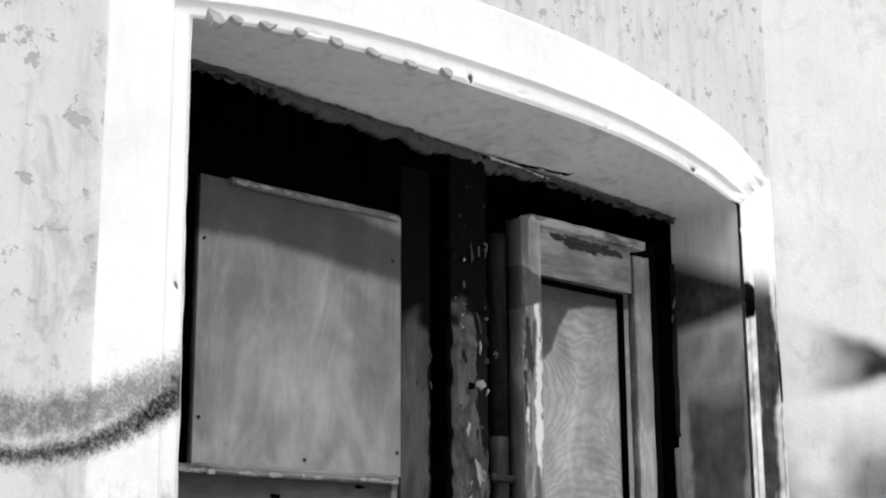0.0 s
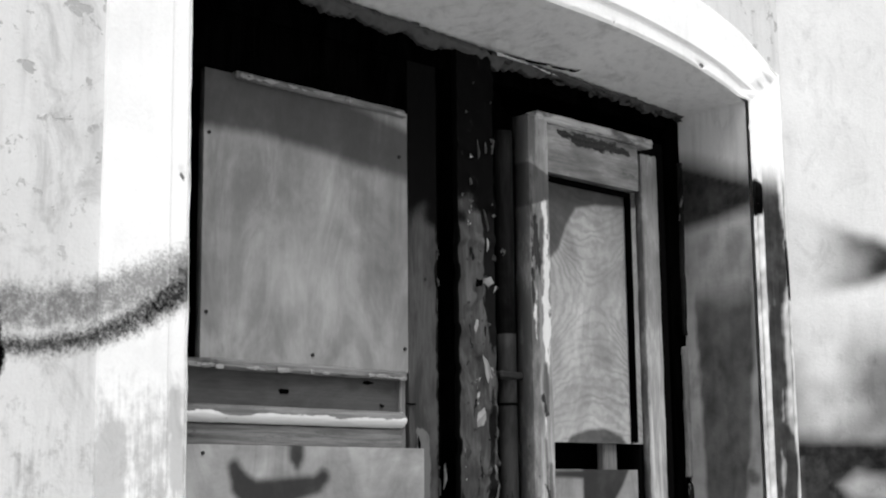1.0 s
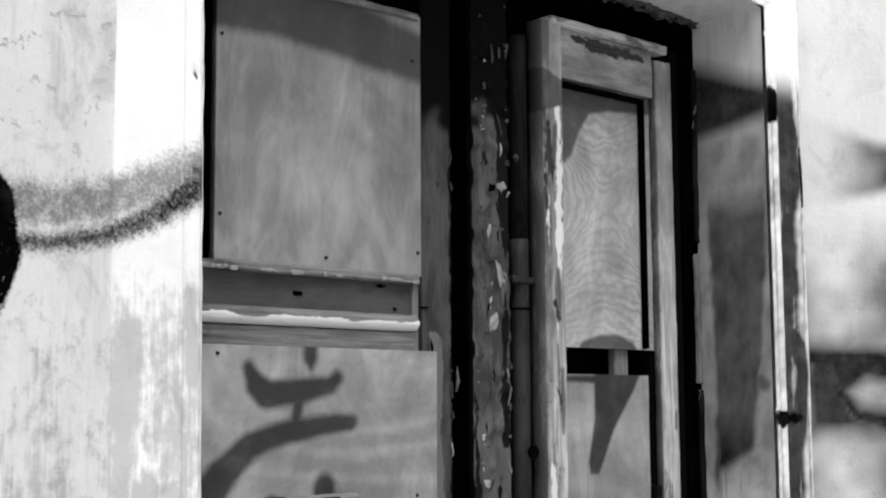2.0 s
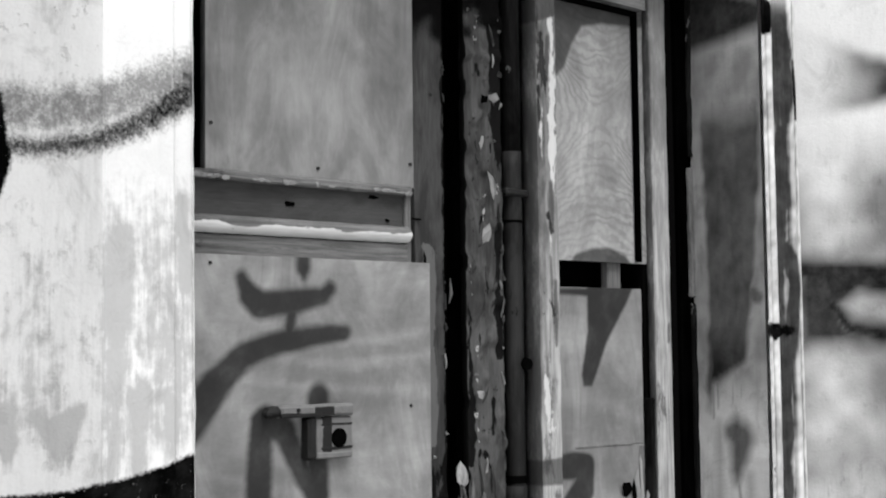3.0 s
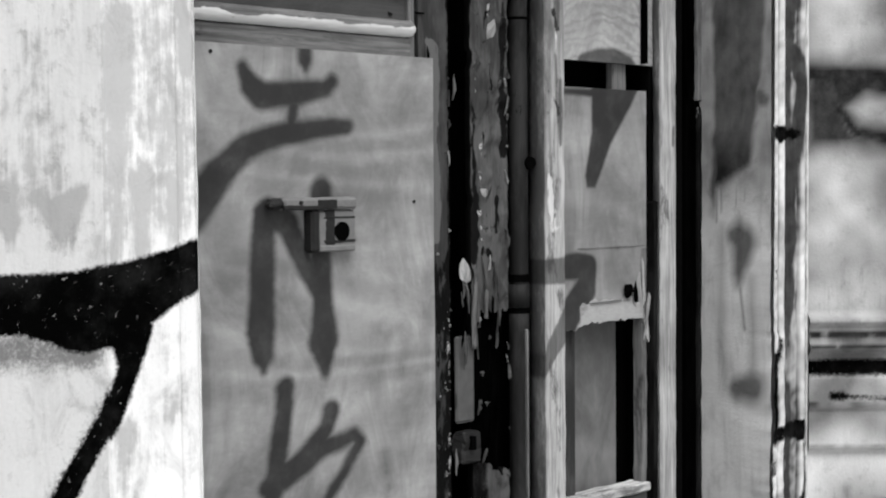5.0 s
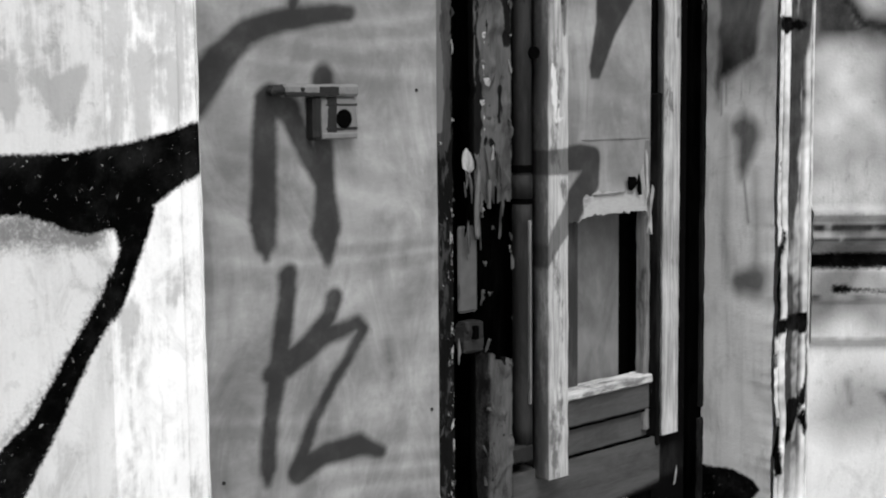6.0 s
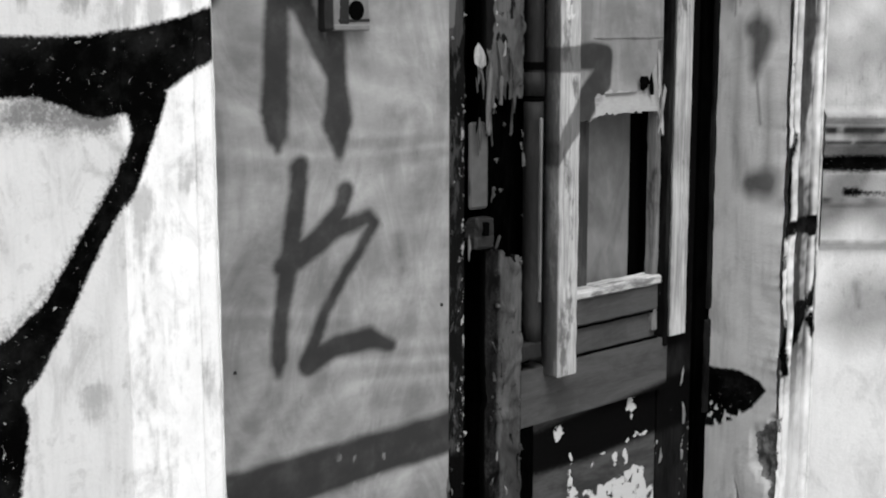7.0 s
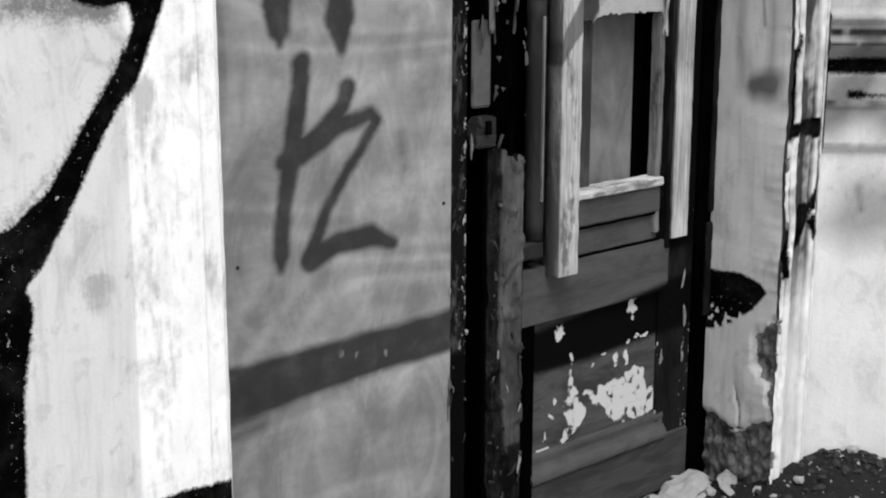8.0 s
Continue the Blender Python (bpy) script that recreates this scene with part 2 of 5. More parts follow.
GREYSTONE = plain("grey_rubble", 0.032, 0.95)
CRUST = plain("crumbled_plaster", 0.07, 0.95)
FLAKE = plain("flaked_white_paint", 0.27, 0.8)
PLATE = plain("bare_plate", 0.085, 0.7)


# ---- mesh helpers ----
def thing(name, label, category, group="", at=(0, 0, 0)):
    ob = new(name)
    ob.empty_display_size = 0.05
    ob.location = at
    return tagged(ob, label, category, group)


def adopt(ob, parent):
    if parent is not None:
        ob.parent = parent
        ob.matrix_parent_inverse = Matrix.Translation(-Vector(parent.location)) if parent.parent is None else Matrix()
    return ob


def part(name, bm, material, parent=None, label="", smooth=False):
    me = bpy.data.meshes.new(name)
    bm.to_mesh(me)
    bm.free()
    me.materials.append(material)
    if smooth:
        for p in me.polygons:
            p.use_smooth = True
    ob = adopt(new(name, me), parent)
    return tagged(ob, label)


def box(x0, x1, y0, y1, z0, z1, bevel=0.002, bm=None, rough=0.0, cuts=0):
    """A bevelled block; rough: uneven, worn edges, with cuts along its long side."""
    own = bmesh.new()
    bmesh.ops.create_cube(own, size=1)
    for v in own.verts:
        v.co = Vector((x0 + (v.co.x + 0.5) * (x1 - x0), y0 + (v.co.y + 0.5) * (y1 - y0), z0 + (v.co.z + 0.5) * (z1 - z0)))
    if bevel:
        bmesh.ops.bevel(own, geom=own.edges[:], offset=bevel, segments=1, affect="EDGES")
    if cuts:
        sizes = (x1 - x0, y1 - y0, z1 - z0)
        k = sizes.index(max(sizes))
        for i in range(1, cuts):
            at, no = [0, 0, 0], [0, 0, 0]
            at[k], no[k] = (x0, y0, z0)[k] + sizes[k] * i / cuts, 1
            bmesh.ops.bisect_plane(own, geom=own.verts[:] + own.edges[:] + own.faces[:], plane_co=at, plane_no=no)
    if rough:
        for v in own.verts:
            v.co += rough * noise.noise_vector(v.co * 31) + 0.5 * rough * noise.noise_vector(v.co * 140)
    if bm is None:
        return own
    tmp = bpy.data.meshes.new("tmp")
    own.to_mesh(tmp)
    own.free()
    bm.from_mesh(tmp)
    bpy.data.meshes.remove(tmp)
    return bm


def steps(*spans):
    """Coordinates from (start, end, step) spans, joined."""
    out = []
    for a, b, d in spans:
        out += list(np.linspace(a, b, max(2, int(round(abs(b - a) / d)) + 1)))
    return np.array(sorted(set(np.round(out, 5))))


def stroke(points, u, v, soft=0.012):
    """How much a spray line through (u, v, radius) points covers each place: 1 inside, fading over its soft edge."""
    best = np.full(u.shape, 1e3)
    for (a, b, r), (c, d, q) in zip(points, points[1:]):
        k = np.clip(((u - a) * (c - a) + (v - b) * (d - b)) / ((c - a) ** 2 + (d - b) ** 2 + 1e-9), 0, 1)
        best = np.minimum(best, np.hypot(u - a - k * (c - a), v - b - k * (d - b)) - (r + k * (q - r)))
    return np.clip(0.5 - best / (2 * soft), 0, 1)


def cover(strokes, u, v, soft=0.012):
    out = np.zeros(u.shape)
    for pts in strokes:
        out = np.maximum(out, stroke(pts, u, v, soft))
    return out


def blot(points, u, v, soft=0.012):
    """How much a sprayed patch with this outline covers each place: 1 inside, fading over its soft edge."""
    best, inside = np.full(u.shape, 1e3), np.zeros(u.shape, bool)
    for (a, b), (c, d) in zip(points, points[1:] + points[:1]):
        k = np.clip(((u - a) * (c - a) + (v - b) * (d - b)) / ((c - a) ** 2 + (d - b) ** 2 + 1e-9), 0, 1)
        best = np.minimum(best, np.hypot(u - a - k * (c - a), v - b - k * (d - b)))
        if b != d:
            inside ^= ((b > v) != (d > v)) & (u < (c - a) * (v - b) / (d - b) + a)
    return np.clip(0.5 + np.where(inside, best, -best) / (2 * soft), 0, 1)


def wobble(u, v, size, seed=0.0):
    return np.array([noise.noise(Vector((a / size, b / size, seed))) for a, b in zip(u.ravel(), v.ravel())]).reshape(u.shape)


def sheet(name, us, vs, place, material, parent=None, label="", back=None, smooth=True, edges=None, **layers):
    """A fine grid over us x vs laid out by place(u, v) -> x, y, z. back: a vector to its rear face, which closes it into a slab.
    layers: functions of (u, v) that are stored on the points; edges: values of a layer on the cut sides of the slab."""
    u, v = np.meshgrid(us, vs, indexing="ij")
    co = np.stack(place(u, v), -1).reshape(-1, 3)
    nu, nv = len(us), len(vs)
    idx = np.arange(nu * nv).reshape(nu, nv)
    quads = np.stack([idx[:-1, :-1], idx[1:, :-1], idx[1:, 1:], idx[:-1, 1:]], -1).reshape(-1, 4).tolist()
    count = len(co)
    if back is not None:
        rim = np.concatenate([idx[:, 0], idx[-1, 1:], idx[-2::-1, -1], idx[0, -2:0:-1]])
        co = np.concatenate([co, co[rim], co[rim] + np.array(back)])
        n = len(rim)
        for i in range(n):
            j = (i + 1) % n
            quads.append([count + j, count + i, count + n + i, count + n + j])
        quads.append([count + n + i for i in range(n)][::-1])
    me = bpy.data.meshes.new(name)
    me.from_pydata(co.tolist(), [], quads)
    for key, f in layers.items():
        vals = np.zeros(len(co), np.float32)
        vals[:count] = np.asarray(f(u, v), np.float32).ravel()
        if back is not None:
            vals[count:] = (edges or {}).get(key, np.concatenate([vals[rim], vals[rim]]))
        me.attributes.new(key, "FLOAT", "POINT").data.foreach_set("value", vals)
    if smooth:
        me.polygons.foreach_set("use_smooth", [len(p) == 4 for p in quads])
    me.materials.append(material)
    ob = adopt(new(name, me), parent)
    return tagged(ob, label)


def rod(points, radius, sides=10, bm=None):
    """A round bar along the points."""
    bm = bm or bmesh.new()
    rings = []
    for i, p in enumerate(points):
        p = Vector(p)
        d = (Vector(points[min(i + 1, len(points) - 1)]) - Vector(points[max(i - 1, 0)])).normalized()
        a = d.orthogonal().normalized()
        b = d.cross(a)
        rings.append([bm.verts.new(p + radius * (math.cos(6.2832 * k / sides) * a + math.sin(6.2832 * k / sides) * b)) for k in range(sides)])
    for r, q in zip(rings, rings[1:]):
        for k in range(sides):
            bm.faces.new((r[k], r[(k + 1) % sides], q[(k + 1) % sides], q[k]))
    bm.faces.new(rings[0][::-1])
    bm.faces.new(rings[-1])
    return bm


# ---- the doorway: plan in metres, x along the wall, y into it ----
FACE, WALL = -0.182, -0.177          # architrave face, wall face
LEFT, RIGHT = -0.535, 0.660          # inner arrises
OUT_L, OUT_R = -0.659, 0.766         # outer edges of the architrave
CORNER = (0.776, -0.176)             # where the side wall begins
ALONG = (0.72, -0.694)               # its direction


def arch_in(x):
    return 2.115 - np.where(x > 0.03, 0.26, 0.17) * np.abs(x - 0.03) ** 3


def arch_out(x):
    return 2.256 - 0.25 * np.abs(x - 0.05) ** 2.3 - 0.02 * smooth_step(0.62, 0.766, x)


def arch_back(x):
    return 2.082 - 0.036 * x


def soffit_z(x, y):
    """Height of the soffit's face, which falls from the arch to the frame."""
    k = (y + 0.175) / 0.185
    return float(arch_in(np.float64(x))) * (1 - k) + float(arch_back(x)) * k


def smooth_step(a, b, x):
    k = np.clip((x - a) / (b - a), 0, 1)
    return k * k * (3 - 2 * k)


# spray paint on the outer wall and the left architrave, as (x, z, radius)
BLACK_LINES = [
    [(-0.82, 1.55, 0.045), (-0.815, 1.50, 0.047), (-0.835, 1.43, 0.04), (-0.85, 1.36, 0.03)],
    [(-0.90, 1.112, 0.034), (-0.751, 1.11, 0.032), (-0.684, 1.098, 0.046), (-0.645, 1.103, 0.046), (-0.582, 1.128, 0.033), (-0.50, 1.152, 0.028)],
    [(-0.628, 1.071, 0.029), (-0.631, 1.03, 0.014), (-0.653, 0.981, 0.014), (-0.699, 0.916, 0.014), (-0.744, 0.846, 0.018), (-0.788, 0.797, 0.030), (-0.843, 0.765, 0.050)],
    [(-0.845, 0.772, 0.042), (-0.828, 0.725, 0.046), (-0.836, 0.644, 0.039), (-0.848, 0.40, 0.038), (-0.85, 0.1, 0.04)],
    [(-0.70, 0.45, 0.016), (-0.59, 0.455, 0.016), (-0.50, 0.445, 0.015)],
]
HAZE_LINES = [
    [(-0.90, 1.513, 0.014), (-0.725, 1.517, 0.012), (-0.663, 1.532, 0.015), (-0.605, 1.558, 0.018), (-0.50, 1.625, 0.024)],
    [(-0.90, 1.556, 0.026), (-0.715, 1.560, 0.028), (-0.658, 1.573, 0.028), (-0.60, 1.595, 0.03), (-0.50, 1.645, 0.024)],
    [(-0.90, 1.06, 0.012), (-0.76, 1.055, 0.015), (-0.68, 1.045, 0.012)],
]
WASH_LINES = [
    [(-0.772, 1.23, 0.016), (-0.77, 1.187, 0.009), (-0.767, 1.174, 0.003)],
    [(-0.735, 1.225, 0.014), (-0.711, 1.199, 0.015), (-0.714, 1.17, 0.003)],
    [(-0.686, 1.225, 0.013), (-0.704, 1.193, 0.009), (-0.705, 1.172, 0.002)],
    [(-0.64, 1.33, 0.012), (-0.642, 1.236, 0.006), (-0.646, 1.18, 0.003), (-0.65, 1.146, 0.002)],
    [(-0.609, 1.24, 0.016), (-0.613, 1.18, 0.005), (-0.614, 1.148, 0.002)],
    [(-0.564, 1.23, 0.014), (-0.567, 1.174, 0.003)],
    [(-0.64, 0.96, 0.012), (-0.641, 0.915, 0.009), (-0.64, 0.883, 0.003)],
    [(-0.635, 1.42, 0.016), (-0.64, 1.33, 0.018)],
    [(-0.55, 1.47, 0.008), (-0.546, 1.40, 0.006), (-0.546, 1.36, 0.002)],
    [(-0.70, 0.74, 0.018), (-0.702, 0.72, 0.012)],
]


WASH_BLOTS = [
    [(-0.745, 1.235), (-0.719, 1.226), (-0.674, 1.239), (-0.685, 1.200), (-0.696, 1.167), (-0.701, 1.180), (-0.711, 1.166), (-0.716, 1.180), (-0.732, 1.203)],
    [(-0.784, 1.229), (-0.765, 1.240), (-0.753, 1.198), (-0.765, 1.171), (-0.778, 1.184), (-0.784, 1.193)],
    [(-0.650, 1.274), (-0.636, 1.249), (-0.636, 1.186), (-0.644, 1.174), (-0.645, 1.155), (-0.649, 1.186)],
    [(-0.619, 1.274), (-0.578, 1.264), (-0.579, 1.189), (-0.597, 1.209), (-0.607, 1.159), (-0.616, 1.185), (-0.623, 1.223)],
    [(-0.652, 0.987), (-0.622, 0.952), (-0.631, 0.907), (-0.638, 0.895), (-0.640, 0.883), (-0.648, 0.906), (-0.653, 0.936)],
    [(-0.579, 1.000), (-0.559, 1.011), (-0.560, 0.972), (-0.572, 0.963), (-0.584, 0.967)],
]
HAZE_BLOTS = [
    [(-0.788, 1.085), (-0.750, 1.086), (-0.703, 1.074), (-0.654, 1.072), (-0.653, 1.037), (-0.684, 1.038), (-0.711, 1.050), (-0.751, 1.061), (-0.789, 1.065)],
    [(-0.657, 1.003), (-0.646, 0.998), (-0.689, 0.927), (-0.725, 0.881), (-0.768, 0.837), (-0.802, 0.812), (-0.800, 0.836), (-0.760, 0.867), (-0.724, 0.899), (-0.695, 0.934)],
]


def wall_paint(x, z):
    return np.maximum(cover(BLACK_LINES, x, z, 0.008), 0.56 * cover(HAZE_LINES[:1], x, z, 0.014))


def wall_haze(x, z):
    return np.maximum(0.95 * cover(HAZE_LINES[:1], x, z, 0.012), 0.74 * cover(HAZE_LINES[1:], x, z, 0.016)) + 0.40 * blot(HAZE_BLOTS[0], x, z, 0.012) + 0.62 * blot(HAZE_BLOTS[1], x + 0.012, z, 0.012)


def wall_wash(x, z):
    patch = 0.7 * wobble(x * 2.4, z, 0.13, 8.0) + 0.5 * wobble(x * 4.0, z, 0.07, 2.0) + 0.5 * wobble(x * 3.0, z, 0.025, 3.0)
    dirty = np.clip(0.42 + 0.55 * patch, 0, 0.8) * smooth_step(1.16, 1.22, z) * smooth_step(1.54, 1.36, z) + np.clip(0.30 + 0.7 * patch, 0, 0.8) * smooth_step(1.0, 0.86, z) * smooth_step(-0.74, -0.66, x)
    soaked = functools.reduce(np.maximum, [blot(b, x, z, 0.007) for b in WASH_BLOTS[:2]] + [0.9 * blot(b, x, z, 0.014) * np.clip(0.55 + 1.3 * wobble(x * 7.0, z * 0.6, 0.06, 4.0), 0, 1.1) for b in WASH_BLOTS[2:]])
    return np.maximum(np.maximum(cover(WASH_LINES, x, z, 0.014), 1.05 * soaked), 0.85 * dirty)


def whole(value):
    return lambda u, v: np.full(u.shape, value)


# outer wall left of the door, with its body behind
wall = tagged(new("wall_front"), "white limewashed outer wall with peeling patches and black graffiti", "wall", kind="structure")
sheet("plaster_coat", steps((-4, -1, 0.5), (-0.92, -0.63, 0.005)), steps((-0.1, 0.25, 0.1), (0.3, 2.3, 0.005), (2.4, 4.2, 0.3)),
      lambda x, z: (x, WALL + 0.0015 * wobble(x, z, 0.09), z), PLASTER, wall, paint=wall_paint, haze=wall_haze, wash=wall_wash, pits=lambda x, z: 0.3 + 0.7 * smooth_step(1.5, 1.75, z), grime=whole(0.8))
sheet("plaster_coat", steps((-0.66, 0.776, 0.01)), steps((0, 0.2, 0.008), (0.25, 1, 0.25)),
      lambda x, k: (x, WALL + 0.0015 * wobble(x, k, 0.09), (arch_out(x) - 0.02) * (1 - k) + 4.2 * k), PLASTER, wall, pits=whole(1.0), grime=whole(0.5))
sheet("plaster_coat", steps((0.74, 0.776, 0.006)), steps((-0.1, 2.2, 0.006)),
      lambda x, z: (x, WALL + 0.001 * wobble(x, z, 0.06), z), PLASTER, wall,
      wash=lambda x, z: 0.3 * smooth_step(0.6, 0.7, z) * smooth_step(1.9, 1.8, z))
body = box(-4, -0.56, WALL + 0.006, 0.32, -0.1, 4.2, 0)
box(-0.56, 0.9, WALL + 0.006, 0.32, 2.32, 4.2, 0, body)
box(0.72, 0.95, WALL + 0.006, 0.32, -0.1, 4.2, 0, body)
part("wall_body", body, PLASTER, wall)

# side wall, canted towards the street, with a moulded dado
side = tagged(new("wall_side"), "bright white side wall with a moulded dado and sprayed eye shapes", "wall", kind="structure")


def dado(z):
    """How far the side wall's face stands out at each height."""
    k = 0.012 * (smooth_step(0.745, 0.752, z) - smooth_step(0.985, 0.995, z))
    k = k + 0.010 * np.exp(-((z - 0.982) / 0.006) ** 2) + 0.012 * np.exp(-((z - 0.935) / 0.008) ** 2)
    k = k - 0.016 * (smooth_step(0.886, 0.89, z) - smooth_step(0.914, 0.92, z)) + 0.006 * np.exp(-((z - 0.83) / 0.004) ** 2)
    return k


def side_place(u, z):
    o = dado(z) + 0.0015 * wobble(u, z, 0.08, 3.0)
    return CORNER[0] + u * ALONG[0] - o * 0.694, CORNER[1] + u * ALONG[1] - o * 0.72, z


SIDE_BLACK = [
    [(-0.01, 0.898, 0.014), (0.6, 0.898, 0.014)],
    [(0.042, 0.848, 0.007), (0.06, 0.848, 0.008), (0.075, 0.845, 0.003), (0.15, 0.843, 0.003)],
]
# thin lines painted along the dado's creases in place of shade
SIDE_DASH = [[(-0.01, 0.957, 0.006), (0.6, 0.957, 0.006)], [(-0.01, 0.937, 0.003), (0.6, 0.937, 0.003)], [(-0.01, 0.832, 0.001), (0.6, 0.832, 0.001)], [(-0.01, 0.755, 0.0015), (0.6, 0.755, 0.0015)]]
LID = [(-0.02, 1.446), (0.072, 1.444), (0.141, 1.440), (0.7, 1.43), (0.7, 1.37), (0.139, 1.378), (0.105, 1.386), (0.082, 1.368), (0.06, 1.350), (0.042, 1.37), (0.03, 1.40), (-0.02, 1.405)]
LID_SOFT = [(-0.01, 1.452), (0.072, 1.448), (0.1, 1.40), (0.075, 1.36), (0.09, 1.325), (0.14, 1.312), (0.14, 1.29), (0.05, 1.286), (-0.01, 1.285)]
LOWER_LID = [[(0.055, 1.362, 0.018), (0.084, 1.320, 0.018), (0.138, 1.308, 0.020), (0.6, 1.30, 0.024)]]
SMUDGE = [(0.0, 0.60), (0.04, 0.69), (0.09, 0.70), (0.16, 0.69), (0.5, 0.68), (0.5, 0.57), (0.14, 0.585), (0.06, 0.565)]
SMUDGE_CORE = [[(0.071, 0.675, 0.012), (0.078, 0.635, 0.014)], [(0.12, 0.66, 0.008), (0.15, 0.645, 0.024), (0.4, 0.63, 0.03)]]


def wedge(u, z):
    """A sprayed wedge that narrows and darkens along the wall."""
    k = np.clip(u, 0, 0.22) + 0.02 * wobble(u, z, 0.05, 2.0)
    z = z + 0.006 * wobble(u, z, 0.03, 3.0)
    top, low = 1.846 - 0.40 * (k - 0.075), 1.712 + 0.26 * (k - 0.09)
    return (0.12 + 0.86 * smooth_step(0.03, 0.18, k)) * smooth_step(top + 0.014, top - 0.022, z) * smooth_step(low - 0.016, low + 0.018, z)


def side_mist(u, z):
    soft = functools.reduce(np.maximum, [wedge(u, z), 0.995 * blot(LID, u, z, 0.013), 0.96 * blot(LID_SOFT, u, z, 0.022), 0.995 * cover(LOWER_LID, u, z, 0.014), 0.55 * blot(SMUDGE, u, z, 0.035), 0.9 * cover(SMUDGE_CORE, u, z, 0.02)])
    dashes = 0.8 * cover(SIDE_DASH, u, z, 0.004) * np.clip(0.75 + 1.2 * wobble(u, z, 0.02, 4.0), 0, 1)
    grey = smooth_step(1.72, 1.55, z) * smooth_step(0.72, 0.80, z) * np.clip(0.54 + 0.5 * wobble(u, z, 0.11, 5.0) + 0.2 * wobble(u, z, 0.04, 6.0), 0.12, 0.75)
    return np.clip(np.maximum(soft, dashes) + grey * (1 - soft), 0, 1)


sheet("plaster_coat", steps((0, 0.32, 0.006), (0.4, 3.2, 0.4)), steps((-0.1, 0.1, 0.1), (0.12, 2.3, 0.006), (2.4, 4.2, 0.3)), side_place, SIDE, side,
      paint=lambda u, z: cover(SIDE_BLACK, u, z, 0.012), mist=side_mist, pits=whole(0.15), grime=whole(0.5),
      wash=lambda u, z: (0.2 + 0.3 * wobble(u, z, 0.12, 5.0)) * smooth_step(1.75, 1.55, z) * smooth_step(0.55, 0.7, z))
bm = bmesh.new()
a, d, t = Vector((*CORNER, 0)), Vector((*ALONG, 0)), Vector((0.694, 0.72, 0))
pts = [a + 0.012 * t, a + 3.2 * d + 0.012 * t, a + 3.2 * d + 0.3 * t, a + 0.3 * t]
lo, hi = [bm.verts.new((p.x, p.y, -0.1)) for p in pts], [bm.verts.new((p.x, p.y, 4.2)) for p in pts]
for k in range(4):
    bm.faces.new((lo[k], lo[(k + 1) % 4], hi[(k + 1) % 4], hi[k]))
bm.faces.new(hi)
part("wall_body", bm, PLASTER, side)


# architrave: up the left side, over the arch and down the right side
def worn_right(z):
    """The right arris is broken back towards the foot."""
    return (0.008 * wobble(z, 0 * z, 0.11, 1.0) + 0.004 * wobble(z, 0 * z, 0.031, 2.0) + 0.0025 * wobble(z, 0 * z, 0.011, 3.0)) * smooth_step(1.35, 0.9, z)


LEG = 2.08
ss = steps((0, LEG, 0.006), (LEG, LEG + 1.2, 0.006), (LEG + 1.2, 2 * LEG + 1.2, 0.006))


def along_arch(s, v):
    """Inner and outer points of the architrave: x, z of each."""
    k = np.clip((s - LEG) / 1.2, 0, 1)
    xi, xo = LEFT + k * (RIGHT - LEFT), OUT_L + k * (OUT_R - OUT_L)
    zi, zo = arch_in(xi), arch_out(xo)
    h = np.where(s < LEG, s / LEG, np.where(s > LEG + 1.2, (2 * LEG + 1.2 - s) / LEG, 1.0))
    return xi + 0.012 * (1 - h) * (s < LEG), zi * h, xo, zo * h


def architrave_place(s, v):
    xi, zi, xo, zo = along_arch(s, v)
    x, z = xi + v * (xo - xi), zi + v * (zo - zi)
    right = smooth_step(LEG + 1.17, LEG + 1.2, s)
    x = x + right * (1 - v) * worn_right(z)
    # two fasciae with a quirk between them; on the right side beads, a deep groove and a corner bead
    y = FACE + 0.005 - 0.006 * smooth_step(0.245, 0.256, v)
    beads = -0.005 * np.exp(-((v - 0.02) / 0.05) ** 2) + 0.005 * np.exp(-((v - 0.095) / 0.022) ** 2) - 0.005 * np.exp(-((v - 0.2) / 0.06) ** 2) + 0.007 * (smooth_step(0.30, 0.34, v) - smooth_step(0.50, 0.54, v)) + 0.003 * (smooth_step(0.50, 0.54, v) - smooth_step(0.70, 0.72, v)) + 0.006 * np.exp(-((v - 0.73) / 0.02) ** 2) - 0.004 * np.exp(-((v - 0.83) / 0.06) ** 2) + 0.005 * np.exp(-((v - 0.945) / 0.015) ** 2)
    y = y * (1 - right) + right * (FACE + beads) + 0.014 * (1 - right) * smooth_step(0.972, 0.976, v) + 0.004 * smooth_step(0.05, 0.0, v)
    chips = np.maximum(0, wobble(s, v * 0.12, 0.02, 5.0) - 0.4) * smooth_step(0.2, 0.0, v) * (0.3 + 0.7 * (s > LEG - 0.5))
    low = right * smooth_step(1.25, 0.4, z) * np.maximum(0, wobble(v * 0.12, z, 0.05, 2.0) + 0.6 * wobble(v * 0.12, z, 0.017, 3.0)) * smooth_step(0.6, 0.1, v)
    return x, y + 0.02 * chips + 0.008 * low + 0.001 * wobble(s, v * 0.12, 0.05), z


def arch_pigment(s, v, f):
    x, y, z = architrave_place(s, v)
    return f(x, z) * (s < LEG + 0.3)


